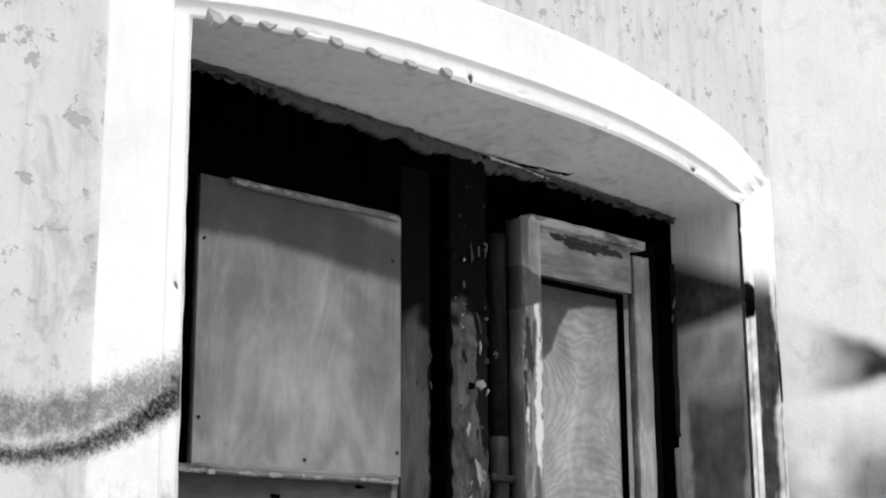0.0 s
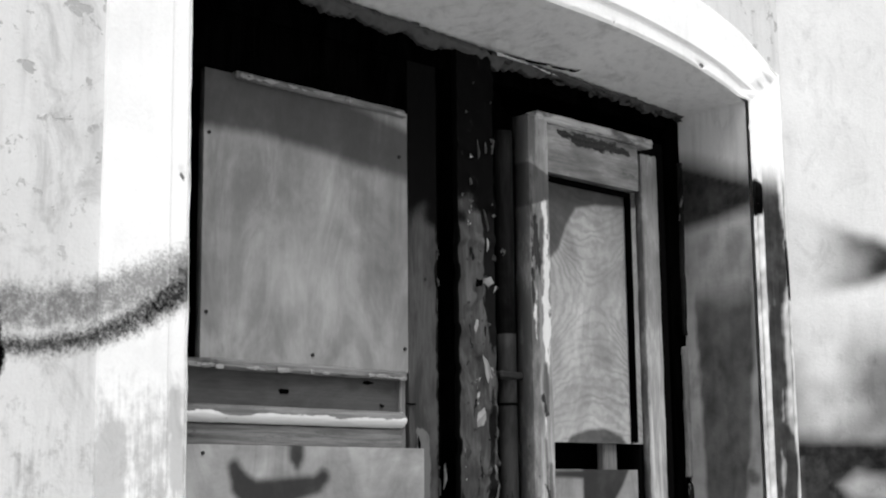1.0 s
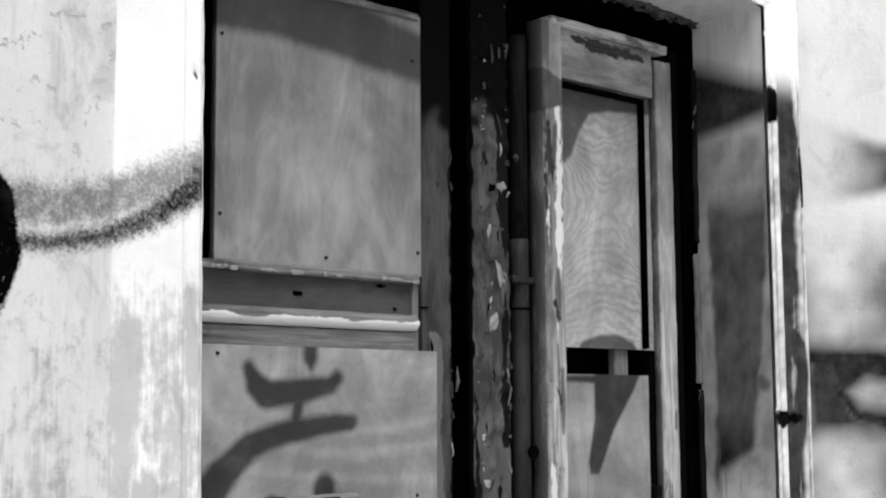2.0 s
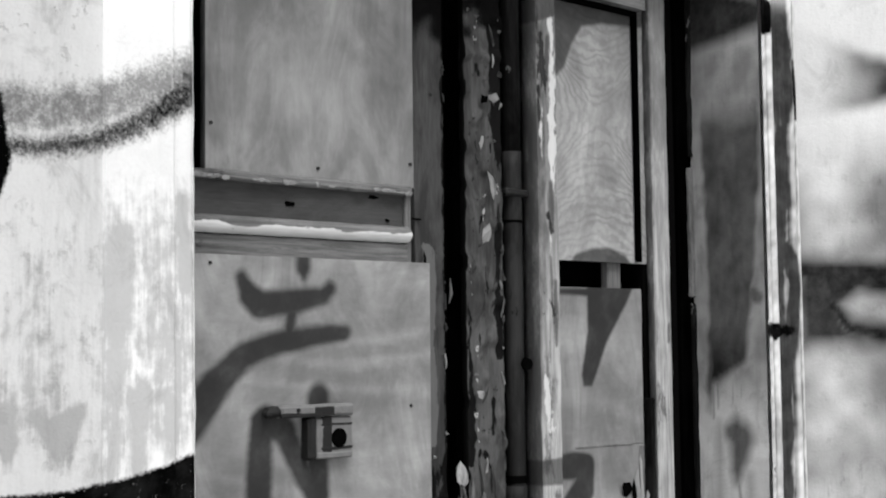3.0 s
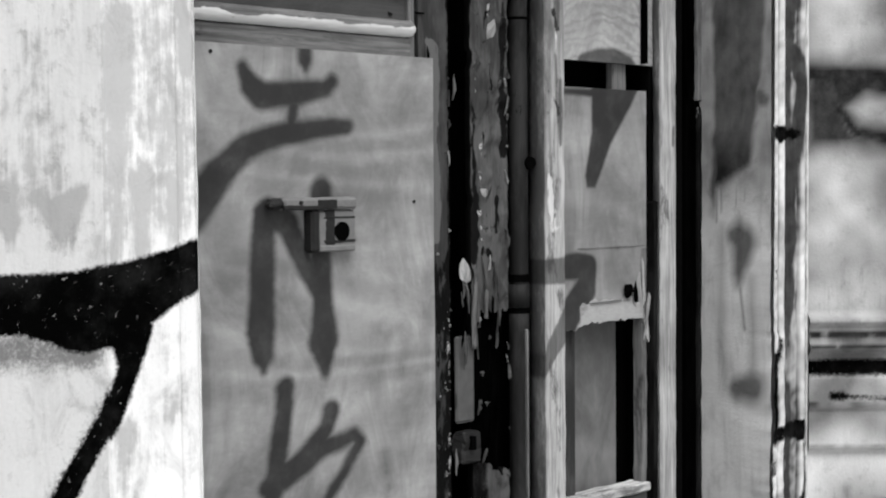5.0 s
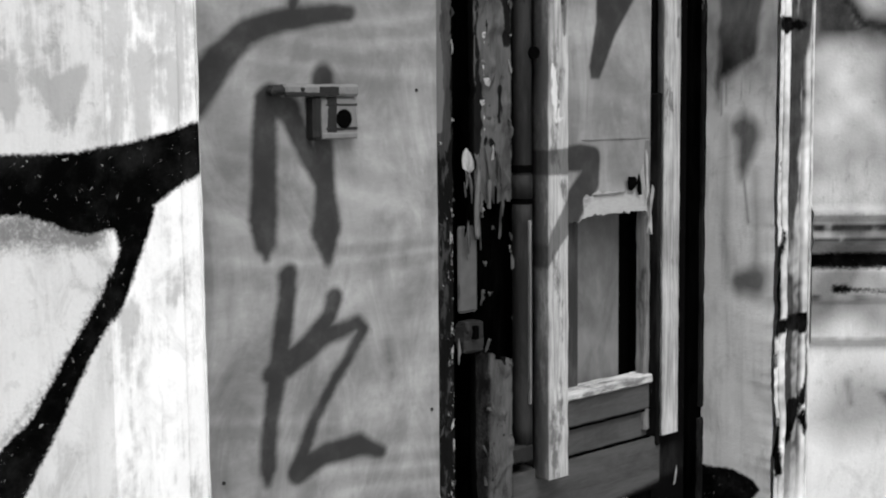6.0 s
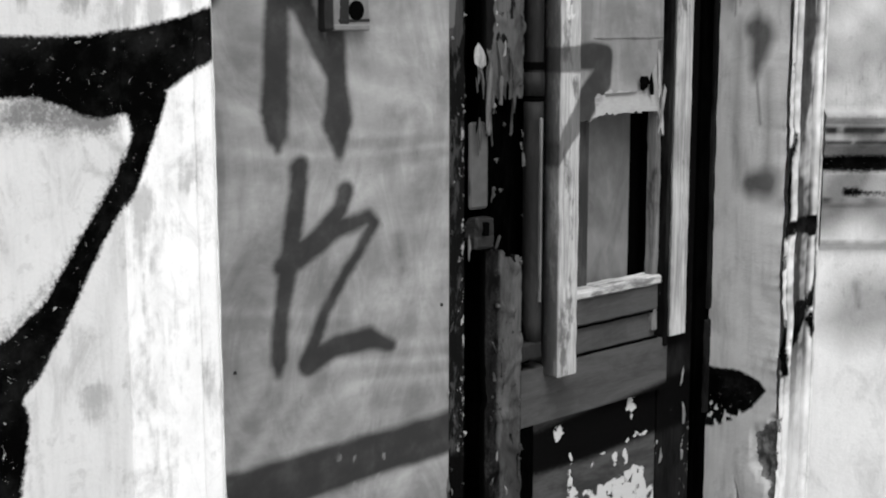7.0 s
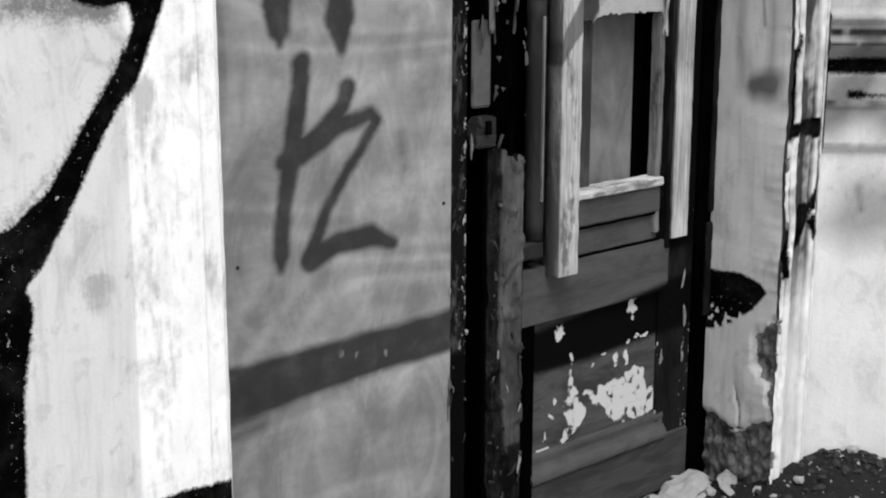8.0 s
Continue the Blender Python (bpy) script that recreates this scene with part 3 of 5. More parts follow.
RIGHT_BLACK = [
    [(0.640, 1.872, 0.022), (0.664, 1.872, 0.030)],
    [(0.672, 1.316, 0.013), (0.69, 1.316, 0.009), (0.735, 1.316, 0.006)], [(0.755, 1.80, 0.006), (0.765, 1.70, 0.003)],
    [(0.674, 0.957, 0.004), (0.664, 0.9, 0.009), (0.661, 0.84, 0.009), (0.664, 0.80, 0.003)], [(0.645, 0.783, 0.011), (0.699, 0.795, 0.009), (0.744, 0.79, 0.016)],
    [(0.752, 0.76, 0.003), (0.757, 0.70, 0.004), (0.745, 0.65, 0.008)], [(0.724, 0.638, 0.016), (0.70, 0.585, 0.013)], [(0.663, 0.617, 0.008), (0.668, 0.53, 0.009)], [(0.75, 0.62, 0.010), (0.754, 0.592, 0.008)],
]
GROOVE = [(0.722, 1.94, 0.008), (0.735, 1.80, 0.013), (0.737, 1.725, 0.012), (0.722, 1.668, 0.008), (0.717, 1.567, 0.006), (0.711, 1.471, 0.008), (0.735, 1.44, 0.016), (0.752, 1.40, 0.008), (0.735, 1.33, 0.012), (0.728, 1.29, 0.012), (0.713, 1.227, 0.009), (0.72, 1.13, 0.007), (0.714, 1.04, 0.007), (0.708, 0.97, 0.003)]


def right_leg(s, v):
    x, y, z = architrave_place(s, v)
    return cover([[(a, b, 1.1 * r + 0.001) for a, b, r in line] for line in RIGHT_BLACK], x + 0.003 * wobble(s, v * 0.1, 0.03, 2.0), z + 0.006 * wobble(s, v * 0.1, 0.015, 3.0), 0.009) * (s > LEG + 1.0)


def right_spray_shade(s, v):
    """Grey overspray, and shade painted into the hollows between the beads."""
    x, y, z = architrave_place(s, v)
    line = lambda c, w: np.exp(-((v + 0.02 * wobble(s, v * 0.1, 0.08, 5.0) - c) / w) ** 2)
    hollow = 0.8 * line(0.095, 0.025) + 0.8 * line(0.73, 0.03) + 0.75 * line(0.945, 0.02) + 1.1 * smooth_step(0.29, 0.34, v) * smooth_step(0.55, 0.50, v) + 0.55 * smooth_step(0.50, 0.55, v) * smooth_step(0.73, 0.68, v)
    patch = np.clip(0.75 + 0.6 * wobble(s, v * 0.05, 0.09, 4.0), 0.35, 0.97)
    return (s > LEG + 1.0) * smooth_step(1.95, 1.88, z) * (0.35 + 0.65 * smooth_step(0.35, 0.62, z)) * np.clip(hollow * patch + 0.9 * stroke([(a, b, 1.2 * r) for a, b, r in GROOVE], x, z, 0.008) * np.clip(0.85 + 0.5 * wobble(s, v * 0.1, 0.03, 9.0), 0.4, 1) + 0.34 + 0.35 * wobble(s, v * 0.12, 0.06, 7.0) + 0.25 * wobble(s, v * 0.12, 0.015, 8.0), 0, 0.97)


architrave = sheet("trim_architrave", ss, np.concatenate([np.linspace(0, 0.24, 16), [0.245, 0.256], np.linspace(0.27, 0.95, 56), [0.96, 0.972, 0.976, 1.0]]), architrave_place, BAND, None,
                   paint=lambda s, v: np.maximum(arch_pigment(s, v, wall_paint), right_leg(s, v)), mist=right_spray_shade, grime=lambda s, v: 0.75 * (architrave_place(s, v)[2] < 1.5), haze=lambda s, v: arch_pigment(s, v, wall_haze), wash=lambda s, v: arch_pigment(s, v, wall_wash) + 0.32 * arch_pigment(s, v, lambda x, z: smooth_step(1.56, 1.42, z) * smooth_step(0.85, 1.05, z) * (x < 0)),
                   bare=lambda s, v: np.clip(5.0 * np.maximum(0, wobble(s, v * 0.12, 0.02, 5.0) - 0.46) * smooth_step(0.2, 0.0, v) * (s > LEG - 0.5) + smooth_step(LEG + 2.0, LEG + 2.4, s) * np.maximum(0, wobble(s, v * 0.12, 0.05, 2.0) - 0.05) * 2 * smooth_step(0.22, 0.05, v), 0, 1))
tagged(architrave, "white arched door surround with chipped inner edge", "door surround", kind="structure")


# reveal and soffit behind it
FOOT_BARE = [(0.03, 0.24), (-0.03, 0.23), (-0.075, 0.207), (-0.10, 0.212), (-0.15, 0.248), (-0.19, 0.238), (-0.19, 0.05), (0.03, 0.05)]
EDGE_BARE = [(-0.20, 0.47), (-0.18, 0.455), (-0.155, 0.43), (-0.128, 0.42), (-0.122, 0.37), (-0.14, 0.33), (-0.166, 0.33), (-0.168, 0.2), (-0.16, 0.08), (-0.21, 0.08)]
CRACKS = [[(-0.19, 0.45, 0.003), (-0.183, 0.40, 0.004), (-0.178, 0.33, 0.003), (-0.181, 0.25, 0.004), (-0.176, 0.12, 0.005)], [(-0.082, 0.30, 0.0012), (-0.092, 0.27, 0.002), (-0.10, 0.225, 0.001)], [(-0.03, 0.224, 0.002), (-0.075, 0.212, 0.003), (-0.108, 0.222, 0.002)]]


def reveal_bare(y, z):
    """Where the plaster has come off the right reveal: a ragged patch at the foot and one along the broken arris."""
    y, z = y + 0.008 * wobble(y, z, 0.03, 1.0), z + 0.010 * wobble(y, z, 0.025, 2.0)
    return np.clip(0.9 * blot(FOOT_BARE, y, z, 0.006) + 0.75 * blot(EDGE_BARE, y, z, 0.008), 0, 1)


def reveal_cracks(y, z):
    return cover(CRACKS, y + 0.006 * wobble(y, z, 0.02, 5.0), z, 0.003)


def reveal_place(s, k):
    xi, zi, _, _ = along_arch(s, 0 * s)
    g = np.clip((s - LEG) / 1.2, 0, 1)
    xb = -0.55 + g * (0.689 + 0.55)
    h = np.where(s < LEG, s / LEG, np.where(s > LEG + 1.2, (2 * LEG + 1.2 - s) / LEG, 1.0))
    zb = arch_back(xb) * h
    right = smooth_step(LEG + 1.05, LEG + 1.2, s)
    x, z = xi + k * (xb - xi), zi + k * (zb - zi)
    x = x + right * worn_right(z) * (1 - k) ** 5
    y = FACE + 0.007 + k * 0.185
    dig = (0.012 * reveal_bare(y, z) * (1 + 0.9 * wobble(y, z, 0.02, 5.0) + 0.5 * wobble(y, z, 0.007, 6.0)) + 0.006 * reveal_cracks(y, z)) * right
    return x + dig + 0.0015 * wobble(s, k * 0.2, 0.05), y, z


MOON = [(0.02, 0.515), (-0.02, 0.510), (-0.085, 0.517), (-0.134, 0.508), (-0.151, 0.492), (-0.117, 0.453), (-0.063, 0.415), (-0.02, 0.395), (0.02, 0.39)]
UPPER_BAND = [(0.03, 1.98), (-0.02, 1.972), (-0.107, 1.94), (-0.21, 1.90), (-0.21, 1.852), (-0.10, 1.836), (0.03, 1.826)]
TALL = [(-0.020, 1.80), (-0.179, 1.79), (-0.175, 1.615), (-0.166, 1.516), (-0.157, 1.417), (-0.144, 1.337), (-0.133, 1.257), (-0.099, 1.237), (-0.054, 1.217), (-0.040, 1.17), (-0.025, 1.216), (-0.035, 1.40)]
TALL_END = [(-0.025, 1.33), (-0.080, 1.36), (-0.154, 1.34), (-0.133, 1.257), (-0.099, 1.237), (-0.050, 1.215), (-0.035, 1.18)]
DROPS = [[(-0.095, 1.138, 0.026), (-0.112, 1.128, 0.028), (-0.100, 1.07, 0.016), (-0.098, 1.05, 0.006)], [(-0.098, 0.862, 0.024), (-0.135, 0.870, 0.026)], [(-0.15, 1.38, 0.020), (-0.158, 1.378, 0.018)]]
RUNS = [[(-0.096, 1.25, 0.002), (-0.094, 1.19, 0.0012)], [(-0.117, 1.272, 0.002), (-0.114, 1.20, 0.0012)], [(-0.10, 1.24, 0.002), (-0.099, 1.205, 0.001)], [(-0.10, 1.06, 0.003), (-0.108, 1.02, 0.002), (-0.114, 0.97, 0.002)], [(-0.045, 1.22, 0.004), (-0.047, 1.16, 0.002)], [(-0.058, 1.22, 0.003), (-0.058, 1.18, 0.002)]]
LIMB = [[(-0.062, 1.15, 0.008), (-0.056, 0.98, 0.008), (-0.07, 0.86, 0.012)], [(-0.13, 1.06, 0.006), (-0.135, 0.90, 0.008)]]


def on_right(f):
    """A layer of the right side of the reveal, as a function of depth and height."""
    def layer(s, k):
        x, y, z = reveal_place(s, k)
        return f(y, z) * (s > LEG + 1.15)
    return layer


def reveal_mist(y, z):
    w = 0.006 * wobble(y, z, 0.03, 3.0)
    cloud = np.clip(0.75 + 0.8 * wobble(y * 1.5, z, 0.06, 3.0) + 0.4 * wobble(y, z, 0.02, 9.0), 0.3, 1.25)
    soft = functools.reduce(np.maximum, [0.95 * blot(UPPER_BAND, y, z, 0.022), np.clip(0.85 + 0.07 * (cloud - 0.75), 0.78, 0.90) * blot(TALL, y + w, z, 0.012) * smooth_step(1.82, 1.66, z), 0.95 * blot(TALL_END, y + w, z, 0.018) * (0.86 + 0.14 * smooth_step(1.34, 1.25, z)), 0.7 * cover(RUNS, y, z, 0.003), 0.45 * cover(LIMB, y, z, 0.014)] + [0.8 * cover(DROPS, y + w, z + w, 0.013)])
    return np.clip(np.maximum(soft, np.clip(0.50 + 0.2 * (cloud - 0.75), 0.3, 0.6) * smooth_step(1.15, 1.25, z) * smooth_step(1.88, 1.80, z)) + 0.03 * cloud, 0, 1)


def reveal_paint(y, z):
    flecks = smooth_step(0.16, 0.30, wobble(y, z, 0.012, 6.0) + 0.3 * wobble(y, z, 0.005, 2.0)) * smooth_step(0.455, 0.435, z) * smooth_step(-0.10, -0.08, y)
    return np.maximum(blot(MOON, y, z, 0.008) * (1 - flecks), 0.9 * reveal_cracks(y, z))


reveal = sheet("trim_reveal", ss, np.linspace(0, 1, 56), reveal_place, SOFFIT, None, paint=on_right(reveal_paint), mist=on_right(reveal_mist), pits=whole(0.4), grime=whole(0.7), bare=on_right(reveal_bare))
tagged(reveal, "grey plaster reveal and soffit with sprayed patches", "door reveal", kind="structure")

# ---- ground ----
gx = np.concatenate([-np.geomspace(300, 2.2, 14), np.linspace(-2, 0, 12), np.arange(0.05, 1.7, 0.012), np.geomspace(1.8, 300, 14)])
gy = np.concatenate([-np.geomspace(300, 1.6, 14), np.arange(-1.5, 0.35, 0.012), np.geomspace(0.45, 300, 12)])


def ground_height(x, y):
    mound = 0.112 * np.exp(-(((x - 0.82) / 0.24) ** 2 + ((y + 0.24) / 0.32) ** 2)) * smooth_step(0.02, -0.20, y) + 0.03 * np.exp(-(((x - 0.62) / 0.16) ** 2 + ((y + 0.02) / 0.12) ** 2))
    near = np.exp(-((x - 0.8) ** 2 + (y + 0.3) ** 2) / 1.5)
    return 0.06 + mound + near * (0.010 * wobble(x, y, 0.05) + 0.006 * wobble(x, y, 0.016, 4.0))


def dirt_strip(x, y):
    """Earth gathered along the foot of both walls, thinning out over half a metre."""
    front = smooth_step(-0.55, -0.28, y) * smooth_step(-4.2, -3.5, x)
    from_side = (x - CORNER[0]) * -0.694 + (y - CORNER[1]) * -0.72
    beside = smooth_step(0.62, 0.3, from_side) * smooth_step(-0.6, -0.1, (x - CORNER[0]) * ALONG[0] + (y - CORNER[1]) * ALONG[1])
    return np.clip(np.maximum(front, beside), 0, 1)


ground = sheet("ground", gx, gy, lambda x, y: (x, y, ground_height(x, y)), DIRT, dirt=dirt_strip)
tagged(ground, "dark trodden earth with rubble and grit", "ground", kind="structure")

# ---- left leaf ----
left_leaf = thing("door_leaf", "grey wooden door leaf boarded with plywood and sprayed letters", "door", "leaves of the double door", (-0.5, 0.02, 0.1))
# kept black to give the dark of the deep gap beside the pane
part("stile", box(-0.54, -0.412, 0.02, 0.06, 0.1, 2.1), BLACK, left_leaf, "black painted stile")
STILE_PALE = [(0.0, 1.46), (0.03, 1.45), (0.036, 1.38), (0.03, 1.30), (0.038, 1.2), (0.03, 1.14), (0.0, 1.14)]
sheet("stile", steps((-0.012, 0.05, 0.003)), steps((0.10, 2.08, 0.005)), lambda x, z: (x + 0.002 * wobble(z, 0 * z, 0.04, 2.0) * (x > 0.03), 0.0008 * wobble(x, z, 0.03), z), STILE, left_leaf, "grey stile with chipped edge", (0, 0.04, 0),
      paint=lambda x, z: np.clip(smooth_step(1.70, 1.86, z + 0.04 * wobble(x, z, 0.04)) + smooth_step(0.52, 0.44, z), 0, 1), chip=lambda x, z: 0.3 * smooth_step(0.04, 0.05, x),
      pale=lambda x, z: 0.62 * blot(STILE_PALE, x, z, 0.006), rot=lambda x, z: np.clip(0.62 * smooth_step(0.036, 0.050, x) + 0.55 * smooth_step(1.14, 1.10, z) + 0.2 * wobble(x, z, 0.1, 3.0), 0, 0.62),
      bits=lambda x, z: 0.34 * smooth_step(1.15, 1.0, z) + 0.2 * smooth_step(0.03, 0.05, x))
part("top_rail", box(-0.54, -0.012, 0.002, 0.045, 1.944, 2.1, 0.003), BLACK, left_leaf, "black painted top rail")
part("glazing_bead", box(-0.345, -0.02, -0.006, 0.01, 1.934, 1.945, 0.002, None, 0.0012, 30), GREYWOOD_FLAT, left_leaf, "worn wooden bead")
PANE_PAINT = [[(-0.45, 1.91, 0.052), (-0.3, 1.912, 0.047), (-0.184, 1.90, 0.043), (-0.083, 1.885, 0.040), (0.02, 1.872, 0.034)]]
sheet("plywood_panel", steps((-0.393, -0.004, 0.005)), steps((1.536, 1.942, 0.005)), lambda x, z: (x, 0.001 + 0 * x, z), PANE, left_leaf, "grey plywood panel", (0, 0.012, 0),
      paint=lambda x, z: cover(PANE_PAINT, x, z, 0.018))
part("sill_strip", box(-0.42, -0.02, -0.006, 0.03, 1.524, 1.537, 0.003, None, 0.0015, 40), GREYWOOD_FLAT, left_leaf, "worn sill strip")
part("rail", box(-0.42, -0.024, 0.008, 0.04, 1.42, 1.526, 0.002), STILE_FLAT, left_leaf, "recessed dark rail")
part("rail_edge", box(-0.03, -0.018, 0.0, 0.03, 1.42, 1.526, 0.002), GREYWOOD, left_leaf)


def half_round(x, a):
    r = 0.0125 + 0.0006 * wobble(x, a * 0.02, 0.012, 2.0) + 0.0006 * wobble(x, a * 0.02, 0.05, 3.0) - 0.006 * smooth_step(-0.028, -0.020, x)
    return x, 0.002 - r * np.cos(a), 1.464 + r * np.sin(a)


sheet("half_round_moulding", steps((-0.43, -0.020, 0.0035)), np.linspace(-1.7, 1.6, 20), half_round, GREYWOOD_FLAT, left_leaf, "white worn half-round moulding", (0, 0.008, 0),
      white=lambda x, a: np.clip(0.70 - 0.55 * smooth_step(-0.3, 0.5, a + 0.5 * wobble(x, 0 * x, 0.06, 4.0)) + 0.25 * smooth_step(-0.045, -0.03, x), 0, 0.9))
KNOTS = ((-0.247, 0.0075, 1.4985, 0.010, 0.0045), (-0.062, 0.0075, 1.485, 0.004, 0.003), (-0.09, 0.0075, 1.518, 0.012, 0.003), (-0.012, -0.0015, 1.489, 0.012, 0.002), (0.006, -0.0015, 1.43, 0.002, 0.014))
part("lower_strip", box(-0.42, -0.024, 0.0, 0.03, 1.421, 1.45, 0.002, None, 0.001, 30), GREYWOOD_FLAT, left_leaf)
PLY_PAINT = [
    [(-0.344, 1.392, 0.009), (-0.331, 1.369, 0.017), (-0.312, 1.355, 0.02), (-0.253, 1.36, 0.016), (-0.203, 1.369, 0.013), (-0.19, 1.38, 0.01)],
    [(-0.237, 1.423, 0.011), (-0.237, 1.408, 0.013), (-0.237, 1.394, 0.005)],
    [(-0.258, 1.34, 0.008), (-0.262, 1.318, 0.008)],
    [(-0.43, 1.19, 0.023), (-0.387, 1.248, 0.023), (-0.341, 1.286, 0.018), (-0.273, 1.305, 0.016), (-0.213, 1.313, 0.014), (-0.164, 1.316, 0.012)],
    [(-0.313, 1.194, 0.017), (-0.315, 1.125, 0.021), (-0.319, 1.041, 0.024), (-0.316, 1.003, 0.017), (-0.315, 0.983, 0.006)],
    [(-0.303, 1.197, 0.021), (-0.274, 1.185, 0.020), (-0.245, 1.129, 0.017), (-0.216, 1.08, 0.013)],
    [(-0.212, 1.226, 0.020), (-0.213, 1.159, 0.017), (-0.21, 1.079, 0.017), (-0.211, 1.016, 0.026), (-0.206, 0.972, 0.010)],
]
PLY_PAINT_LOW = [
    [(-0.28, 0.956, 0.015), (-0.286, 0.9, 0.016), (-0.3, 0.823, 0.017), (-0.314, 0.761, 0.014), (-0.321, 0.691, 0.014), (-0.321, 0.671, 0.006)],
    [(-0.317, 0.821, 0.011), (-0.258, 0.845, 0.016), (-0.206, 0.892, 0.014), (-0.199, 0.915, 0.016)],
    [(-0.278, 0.828, 0.013), (-0.217, 0.861, 0.014), (-0.154, 0.874, 0.011), (-0.143, 0.865, 0.01), (-0.197, 0.801, 0.009), (-0.24, 0.742, 0.01), (-0.271, 0.678, 0.013)],
    [(-0.266, 0.677, 0.019), (-0.22, 0.693, 0.016), (-0.156, 0.695, 0.017), (-0.113, 0.679, 0.01)],
]
PLY_FAINT = [[(-0.108, 1.16, 0.002), (-0.106, 1.185, 0.003), (-0.096, 1.195, 0.003), (-0.088, 1.185, 0.003), (-0.09, 1.165, 0.002)], [(-0.42, 0.44, 0.02), (-0.36, 0.45, 0.015)], [(-0.099, 0.839, 0.016), (-0.091, 0.787, 0.016), (-0.1, 0.758, 0.008)]]


PLY_BAND = [(-0.45, 0.545), (-0.30, 0.548), (-0.16, 0.55), (0.03, 0.556), (0.03, 0.487), (-0.16, 0.482), (-0.30, 0.47), (-0.36, 0.46), (-0.45, 0.44)]


def ply_paint(x, z):
    """Spray strokes: thinner in the middle of a pass, denser where two cross, with drifting edges."""
    x, z = x + 0.003 * wobble(x, z, 0.05, 2.0), z + 0.002 * wobble(x, z, 0.04, 5.0)
    each = [stroke(p, x, z, 0.011) for p in PLY_PAINT + PLY_PAINT_LOW]
    most, both = functools.reduce(np.maximum, each), functools.reduce(np.add, each)
    body = 0.9 * most + 0.12 * np.clip(both - most, 0, 1)
    band = 0.86 * blot(PLY_BAND, x, z, 0.012) * (1 - 0.55 * smooth_step(0.50, 0.44, z))
    scrape = smooth_step(0.25, 0.4, wobble(x * 2.0, z, 0.03, 7.0)) * smooth_step(-0.24, -0.2, x) * smooth_step(-0.08, -0.11, x) * smooth_step(0.545, 0.53, z) * smooth_step(0.46, 0.48, z)
    return np.maximum(np.maximum(body, band * (1 - 0.6 * scrape)), 0.42 * cover(PLY_FAINT, x, z, 0.018))


sheet("plywood_sheet", steps((-0.42, 0.006, 0.004)), steps((0.09, 1.422, 0.004)), lambda x, z: (x + 0.002 * wobble(z, z, 0.3) * (x > -0.1), -0.012 + 0.001 * wobble(x, z, 0.4), z), PLY, left_leaf, "pale plywood sheet with sprayed strokes", (0, 0.011, 0), paint=ply_paint)
lock = part("rim_lock", box(-0.230, -0.162, -0.028, -0.011, 1.143, 1.199, 0.003, None, 0.001, 8), METAL, left_leaf, "rim lock case painted over")
part("lock_ridge", box(-0.245, -0.229, -0.033, -0.011, 1.140, 1.201, 0.004, None, 0.0014, 10), RUST, lock, "rusted lock ridge")
# dark slip drawn as the shade beside the ridge
part("lock_shade", box(-0.218, -0.200, -0.0285, -0.02, 1.147, 1.199, 0.001, None, 0.001, 8), RUST, lock)
for z0, z1 in ((1.187, 1.190), (1.153, 1.157)):
    part("lock_groove", box(-0.220, -0.163, -0.0289, -0.02, z0, z1, 0.0005, None, 0.0008, 14), RUST, lock)
part("lock_band", box(-0.230, -0.164, -0.031, -0.02, 1.141, 1.150, 0.002, None, 0.0008, 8), METAL, lock)
part("keyhole", rod([(-0.188, -0.0295, 1.169), (-0.188, -0.02, 1.169)], 0.0135, 20), HOLE, lock, "dark round keyhole")
bar = part("lock_bar", box(-0.292, -0.161, -0.033, -0.012, 1.200, 1.217, 0.004, None, 0.001, 18), METAL, left_leaf, "painted lock bar")
part("bar_end", box(-0.314, -0.288, -0.0335, -0.013, 1.201, 1.215, 0.005, None, 0.003, 5), RUST, bar, "rusted bar end")
# dark slip drawn as shade along the bar's lower edge
part("bar_shade", box(-0.294, -0.224, -0.0345, -0.03, 1.200, 1.206, 0.001, None, 0.0012, 12), RUST, bar)
part("bar_stain", box(-0.235, -0.200, -0.0342, -0.03, 1.201, 1.214, 0.001, None, 0.0012, 12), RUST, bar)
part("bar_rivet", rod([(-0.264, -0.0345, 1.210), (-0.264, -0.03, 1.210)], 0.003, 10), RUST, bar)
for nx, ny, nz in ((-0.385, 0.0, 1.85), (-0.03, 0.0, 1.87), (-0.385, 0.0, 1.60), (-0.02, 0.0, 1.572), (-0.20, 0.0, 1.552), (-0.395, -0.012, 1.41), (-0.035, -0.012, 1.208), (-0.395, -0.012, 0.685), (-0.01, -0.012, 0.725), (-0.24, 0.008, 1.498), (-0.06, 0.008, 1.484)):
    part("nail", rod([(nx, ny - 0.0015, nz), (nx, ny + 0.004, nz)], 0.0026, 8), RUST, left_leaf)

# gap and frame behind the leaves
frame_ob = tagged(new("door_frame"), "black painted wooden door frame", "door frame", kind="structure")
part("jamb", box(0.647, 0.705, -0.004, 0.09, 0.05, 2.12), BLACK, frame_ob)
for z0, z1, x0 in ((1.38, 1.62, 0.672), (0.62, 1.37, 0.676), (0.42, 0.60, 0.672), (1.64, 1.97, 0.678)):
    part("jamb_fillet", box(x0, 0.688, -0.010, 0.0, z0, z1, 0.002, None, 0.0022, 40), GREYWOOD if z0 == 1.38 else DARK, frame_ob, "splintered wooden fillet")
part("jamb", box(-0.58, -0.54, 0.03, 0.09, 0.05, 2.12), BLACK, frame_ob)
part("head", box(-0.54, 0.647, -0.004, 0.09, 2.03, 2.14), BLACK, frame_ob)
